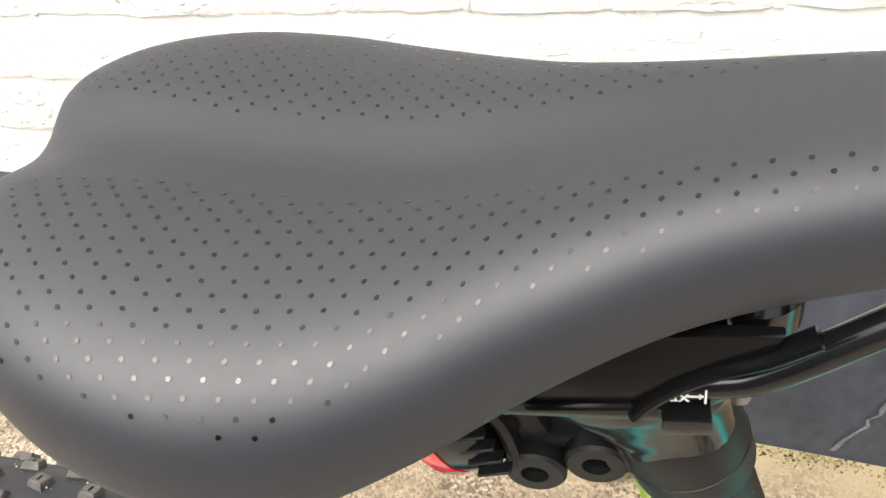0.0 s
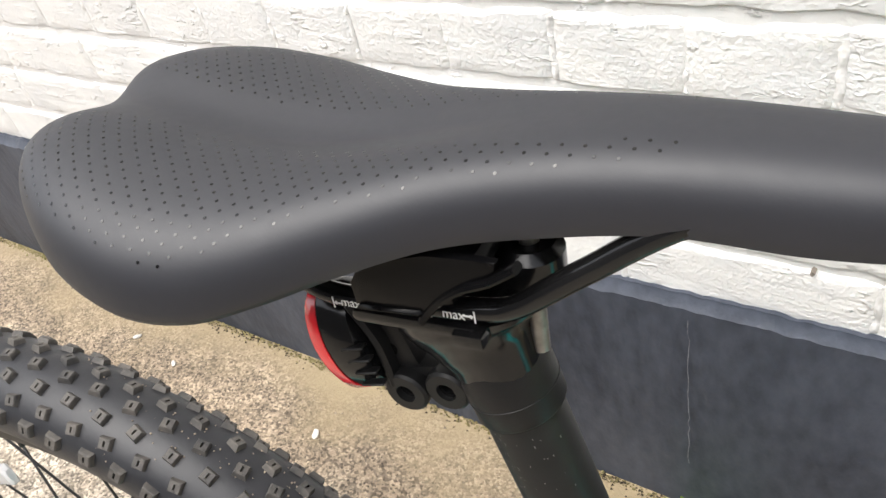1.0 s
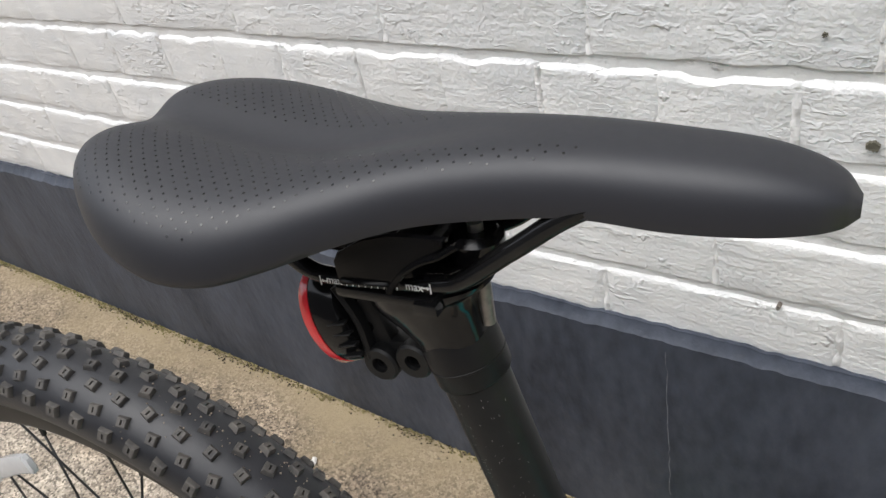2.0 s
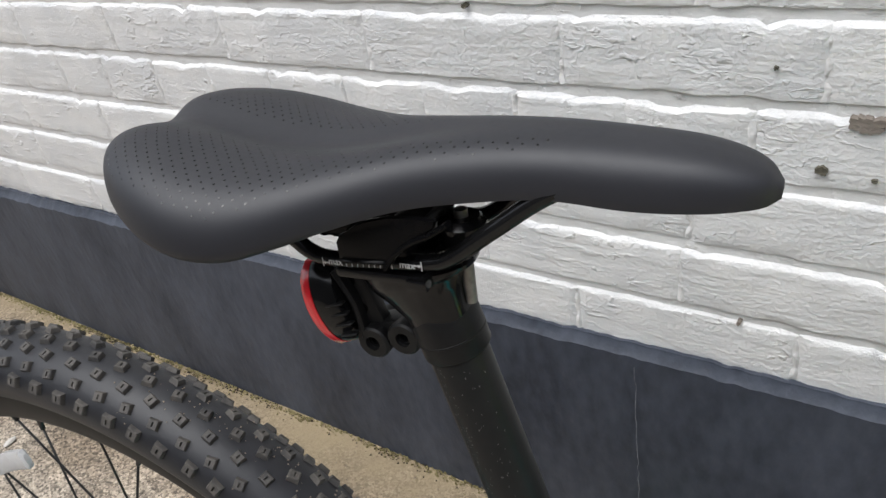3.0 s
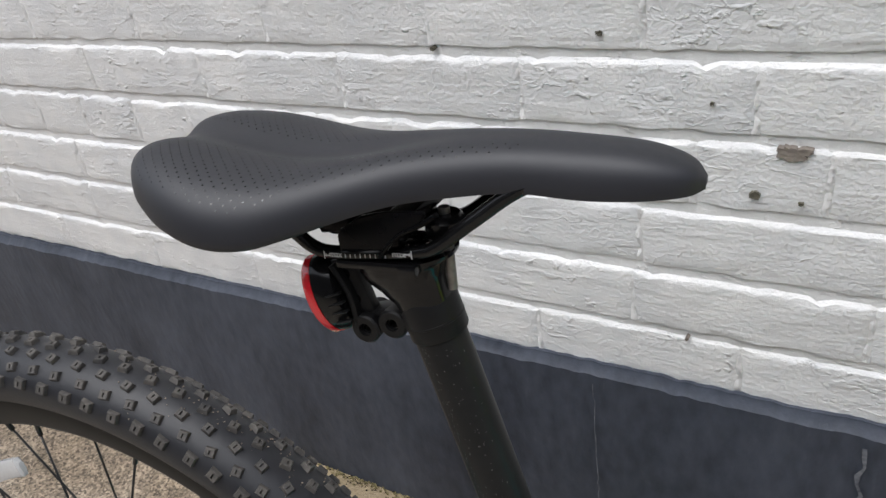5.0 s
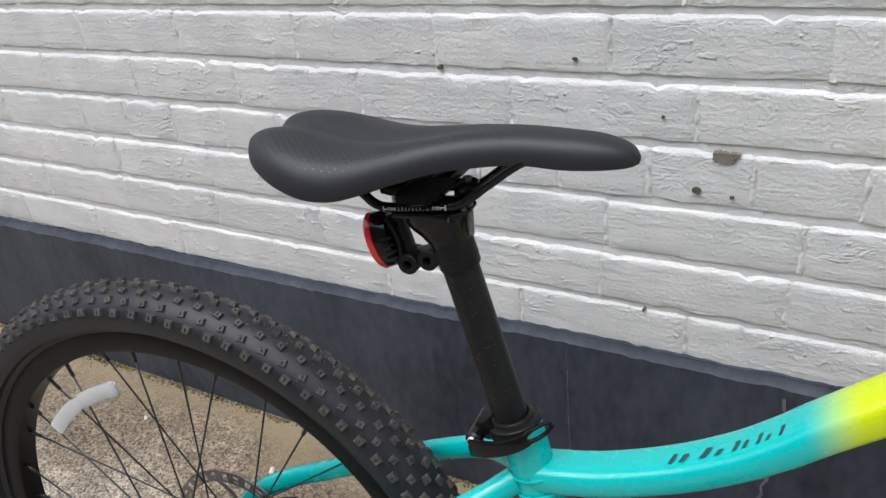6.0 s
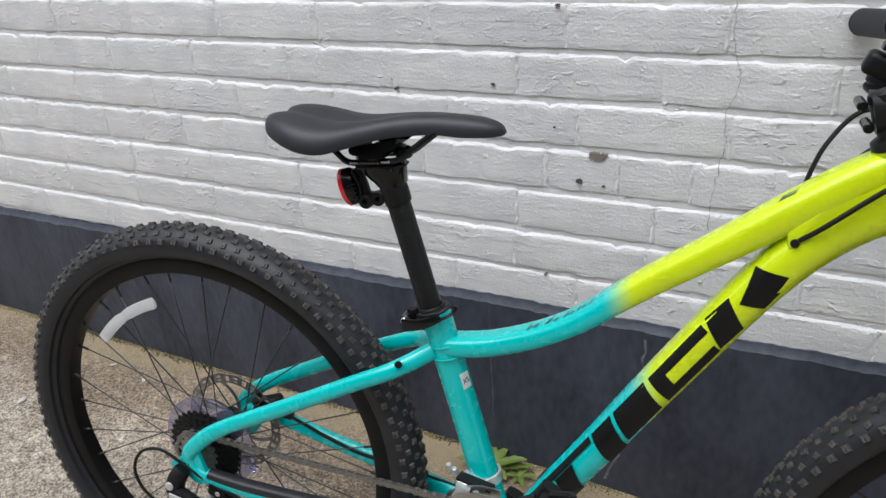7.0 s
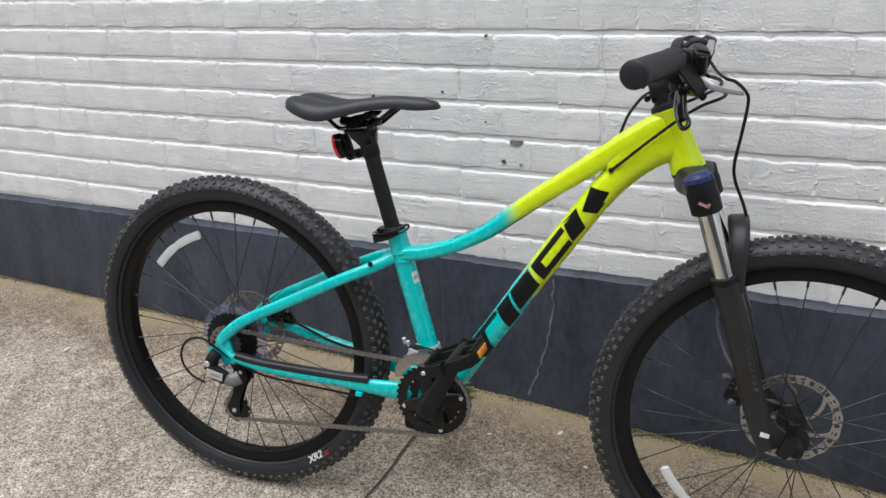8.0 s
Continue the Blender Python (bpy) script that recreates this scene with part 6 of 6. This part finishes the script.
# loose grit over the yard
verts, faces = [], []
for k in range(4200):
    x, y = rnd.uniform(-1.9, 1.2), rnd.uniform(-0.8, 0.40)
    r = rnd.uniform(0.0006, 0.0021) * (1.6 if rnd.random() < 0.08 else 1)
    z = ground_z(x, y) + 0.0005
    b = len(verts)
    verts += [(x + r, y, z), (x - r * 0.6, y + r * 0.9, z), (x - r * 0.7, y - r * 0.8, z), (x + r * 0.1, y, z + r * 1.1)]
    faces += [(b, b + 1, b + 3), (b + 1, b + 2, b + 3), (b + 2, b, b + 3)]
me = bpy.data.meshes.new("grit")
me.from_pydata(verts, [], faces)
me.materials.append(GRIT)
tagged(new("grit", me), "loose sandy grit on the concrete", "grit", kind="stuff")

# dark soil crumbs and green moss where the plinth meets the yard
SOIL = surf("dark_damp_soil", (0.055, 0.042, 0.028), (0.025, 0.02, 0.014), 0.95, scale=90, bump=0.0)
GREEN_MOSS = surf("green_moss", (0.16, 0.17, 0.03), (0.09, 0.10, 0.02), 0.95, scale=90, bump=0.0)
for name, label, mat, count, x0, x1, depth, size in (("soil", "dark soil crumbs along the plinth's foot", SOIL, 3400, -2.2, 1.2, 0.009, 0.0026), ("green_moss", "green moss tufts along the plinth's foot", GREEN_MOSS, 1500, -0.05, 0.75, 0.012, 0.0024),
                                                     ("green_moss", "green moss tufts along the plinth's foot", GREEN_MOSS, 900, -2.0, -1.0, 0.010, 0.0022)):
    verts, faces = [], []
    for k in range(count):
        x = rnd.uniform(x0, x1)
        if noise.noise((x * 6, 3, depth * 500)) + 0.5 * noise.noise((x * 23, 1, 8)) < rnd.uniform(-0.5, 0.5):
            continue
        y = WALL_Y - 0.0155 - abs(rnd.gauss(0, depth))
        r = size * rnd.uniform(0.3, 1.0)
        z = ground_z(x, y) + rnd.uniform(0.0, 0.0035)
        b = len(verts)
        verts += [(x + r, y, z), (x - r * 0.6, y + r * 0.9, z), (x - r * 0.7, y - r * 0.8, z), (x + r * 0.1, y, z + r * 1.1)]
        faces += [(b, b + 1, b + 3), (b + 1, b + 2, b + 3), (b + 2, b, b + 3)]
    me = bpy.data.meshes.new(name)
    me.from_pydata(verts, [], faces)
    me.materials.append(mat)
    tagged(new(name, me), label, "soil" if name == "soil" else "moss", kind="stuff")

for x, y, r, seed in ((-1.049, 0.329, 0.0055, 1), (-1.133, 0.140, 0.0085, 2), (-0.93, 0.31, 0.005, 3), (0.10, 0.26, 0.004, 4), (0.245, 0.33, 0.006, 5), (-0.60, 0.30, 0.006, 6), (0.33, 0.24, 0.004, 7)):
    bm = bmesh.new()
    bmesh.ops.create_icosphere(bm, subdivisions=2, radius=r)
    for v in bm.verts:
        v.co = Vector((v.co.x * 1.5, v.co.y * 0.8, v.co.z * 0.45)) * (1 + 0.35 * noise.noise(v.co * 190 + Vector((seed * 7, 0, 0))))
    ob = put("stone_chip", bm, PEBBLE)
    ob.matrix_basis = pose(x, y, ground_z(x, y) + r * 0.40, 0, 0, seed * 50)
    tagged(ob, "small pale stone chip lying on the concrete", "stone", group="stone chips on the yard")

# ---- marks on the wall: bare patch and pits ----
PIT_LABEL = "small dark pit in the painted brick"
for x, z, w, h, mt, lab in ((0.105, 0.6445, 0.0150, 0.0062, CHIP, "brownish bare patch where paint has flaked"), (0.0757, 0.601, 0.0046, 0.0040, PITDARK, PIT_LABEL),
                            (0.115, 0.597, 0.0022, 0.0016, PITDARK, PIT_LABEL), (-0.2460, 0.7297, 0.0026, 0.0022, PITDARK, PIT_LABEL), (-0.0664, 0.7472, 0.0030, 0.002, PITDARK, PIT_LABEL),
                            (0.0351, 0.686, 0.0018, 0.0014, PITDARK, PIT_LABEL), (0.0400, 0.868, 0.0034, 0.0026, PITDARK, PIT_LABEL), (0.0183, 0.4253, 0.0020, 0.0022, CHIP, PIT_LABEL)):
    bm = bmesh.new()
    n = 40
    rim = []
    for k in range(n):
        a = 2 * math.pi * k / n
        f = 1 + 0.5 * noise.noise((math.cos(a) * 1.6 + x * 30, math.sin(a) * 1.6, 3)) + 0.4 * noise.noise((math.cos(a) * 5 + x * 50, math.sin(a) * 5, 8))
        rim.append(bm.verts.new((x + w * f * math.cos(a), WALL_Y - 0.0042, z + h * f * math.sin(a))))
    mid = bm.verts.new((x, WALL_Y - 0.0036, z))
    back_ring = [bm.verts.new((v.co.x, WALL_Y + 0.004, v.co.z)) for v in rim]
    for k in range(n):
        bm.faces.new((rim[k], rim[(k + 1) % n], mid))
        bm.faces.new((rim[k], rim[(k + 1) % n], back_ring[(k + 1) % n], back_ring[k]))
    tagged(put("wall_blemish", bm, mt), lab, "blemish", kind="structure")


# a fine crack that steps down through bricks and joints
OLD_CRACK = surf("dirty_wall_crack", (0.30, 0.28, 0.25), (0.12, 0.11, 0.095), 0.95, scale=150, bump=0.2)
bm = bmesh.new()
rnd = random.Random(17)
knots = [(0.286, 0.900), (0.2863, 0.8413), (0.2914, 0.8114), (0.300, 0.7807), (0.297, 0.752), (0.285, 0.728), (0.289, 0.681), (0.2773, 0.599), (0.2758, 0.544)]
last = None
for (xa, za), (xb, zb) in zip(knots, knots[1:]):
    for k in range(14):
        f = k / 14
        x, z = xa + (xb - xa) * f + rnd.uniform(-0.0022, 0.0022), za + (zb - za) * f
        w = 0.00042 * rnd.uniform(0.15, 1.4)
        pair = [bm.verts.new((x - w, WALL_Y - 0.0034, z)), bm.verts.new((x + w, WALL_Y - 0.0034, z))]
        if last:
            bm.faces.new((last[0], last[1], pair[1], pair[0]))
        last = pair
tagged(put("wall_crack", bm, OLD_CRACK, smooth=False), "fine dirty crack stepping down the painted bricks", "crack", kind="structure")


# ---- bricks of the wall, last ----
def brick_mesh(length, seed):
    """A worn brick under thick paint: sharp foot over a recessed bed joint, top arris worn to a ledge, ends run into the painted head joints."""
    rnd = random.Random(seed)
    s = COURSE / 2
    levels = [(-s + 0.0080, 0.0044), (-s + 0.0086, 0.0009), (-s + 0.0125, 0.0003), (-0.012, -0.0002), (0.014, -0.0008), (s - 0.0105, -0.0013), (s - 0.0062, -0.0011), (s - 0.0044, -0.0002), (s - 0.0012, 0.0040)]
    e = length / 2
    many = 15 if length > 0.15 else 6
    cols = [(-e - 0.004, 0.0042), (-e, 0.0025), (-e + 0.005, 0.0009), (-e + 0.012, 0.0001)] + [(-e + 0.02 + (length - 0.04) * k / (many - 1), 0.0) for k in range(many)] + [(e - 0.012, 0.0001), (e - 0.005, 0.0009), (e, 0.0025), (e + 0.004, 0.0042)]
    n = len(cols)
    low = [0.0022 * noise.noise((x * 30, seed * 7.7, 9)) + 0.0008 * noise.noise((x * 90, seed * 2.3, 6)) for x, _ in cols]
    high = [0.0013 * noise.noise((x * 26, seed * 5.3, 0)) + 0.0009 * noise.noise((x * 90, seed * 3.1, 4)) for x, _ in cols]
    for _ in range(rnd.randrange(0, 4)):
        high[rnd.randrange(4, n - 4)] -= rnd.uniform(0.0015, 0.0045)
    verts, faces = [], []
    for j, (z, y) in enumerate(levels):
        for i, (x, back_y) in enumerate(cols):
            zz = z + (low[i] if j < 3 else 0) + (high[i] * (0.6 if j == 5 else 1) if j > 4 else 0) + (rnd.uniform(-0.0006, 0.0006) if j > 5 else 0)
            xx = x + (rnd.uniform(-0.0035, 0.0035) if 3 < i < n - 4 else rnd.uniform(-0.0015, 0.0015))
            verts.append((xx, y + back_y + rnd.uniform(-0.0007, 0.0007), zz))
    for j in range(len(levels) - 1):
        for i in range(n - 1):
            a = j * n + i
            faces.append((a, a + 1, a + n + 1, a + n))
    me = bpy.data.meshes.new("brick")
    me.from_pydata(verts, [], faces)
    me.materials.append(WHITE)
    me.shade_smooth()
    me.set_sharp_from_angle(angle=radians(30))
    return me


FULL = [brick_mesh(BRICK, s) for s in range(14)]
HALF = [brick_mesh(BRICK / 2, 50 + s) for s in range(6)]
rnd = random.Random(30)
BED = 0.6495
PHASE = {0: 0.0715, -1: 0.078, 1: -0.027, 2: 0.055, -2: -0.03}
far = ([], [])
joints = ([], [])
for row in range(-4, 22):
    z = BED + COURSE * (row + 0.5)
    header = row % 4 == 3
    step = BRICK / 2 if header else BRICK
    start = PHASE.get(row, 0.0715 + (BRICK / 2 if row % 2 else 0)) + (BRICK / 4 if header else 0)
    k0, k1 = int(-2.6 / step), int(1.6 / step)
    for k in range(k0, k1 + 1):
        x = start + step * (k + 0.5) + rnd.uniform(-0.003, 0.003)
        if z - COURSE / 2 < PLINTH_TOP - 0.05:
            continue
        # the painted head joint at this brick's end: a lumpy strip
        b = len(joints[0])
        jx = x + step / 2
        for j in range(15):
            for i in range(6):
                px, pz = jx + 0.0021 * (i - 2.5), z - COURSE / 2 + 0.009 + (COURSE - 0.014) * j / 14
                lump = noise.noise((px * 120, pz * 95, row * 3.7)) + 0.6 * noise.noise((px * 290, pz * 260, 5))
                edge = abs(i - 2.5) / 2.5
                joints[0].append((px + 0.0022 * noise.noise((pz * 60, row, k)), WALL_Y + 0.0006 - 0.0030 * lump * (1 - 0.4 * edge) + 0.0042 * edge ** 3, pz))
        joints[1].extend((b + j * 6 + i, b + j * 6 + i + 1, b + j * 6 + i + 7, b + j * 6 + i + 6) for j in range(14) for i in range(5))
        me = rnd.choice(HALF if header else FULL)
        m = pose(x, WALL_Y + rnd.uniform(-0.0008, 0.0007), z + rnd.uniform(-0.0010, 0.0010), rnd.uniform(-0.3, 0.3), rnd.uniform(-0.3, 0.3), rnd.uniform(-0.12, 0.12))
        if row <= 5 and -2.0 < x < 1.25:
            ob = new("brick", me)
            ob.parent = wall
            ob.matrix_basis = m
        else:
            b = len(far[0])
            far[0].extend(m @ v.co for v in me.vertices)
            far[1].extend(tuple(i + b for i in p.vertices) for p in me.polygons)
me = bpy.data.meshes.new("further_bricks")
me.from_pydata([tuple(v) for v in far[0]], [], far[1])
me.materials.append(WHITE)
me.shade_smooth()
ob = new("further_bricks", me)
ob.parent = wall
tagged(ob, "more white-painted bricks of the wall", kind="stuff")
me = bpy.data.meshes.new("head_joints")
me.from_pydata(joints[0], [], joints[1])
me.materials.append(MORTAR)
me.shade_smooth()
ob = new("head_joints", me)
ob.parent = wall
tagged(ob, "lumpy painted mortar in the upright joints", kind="stuff")
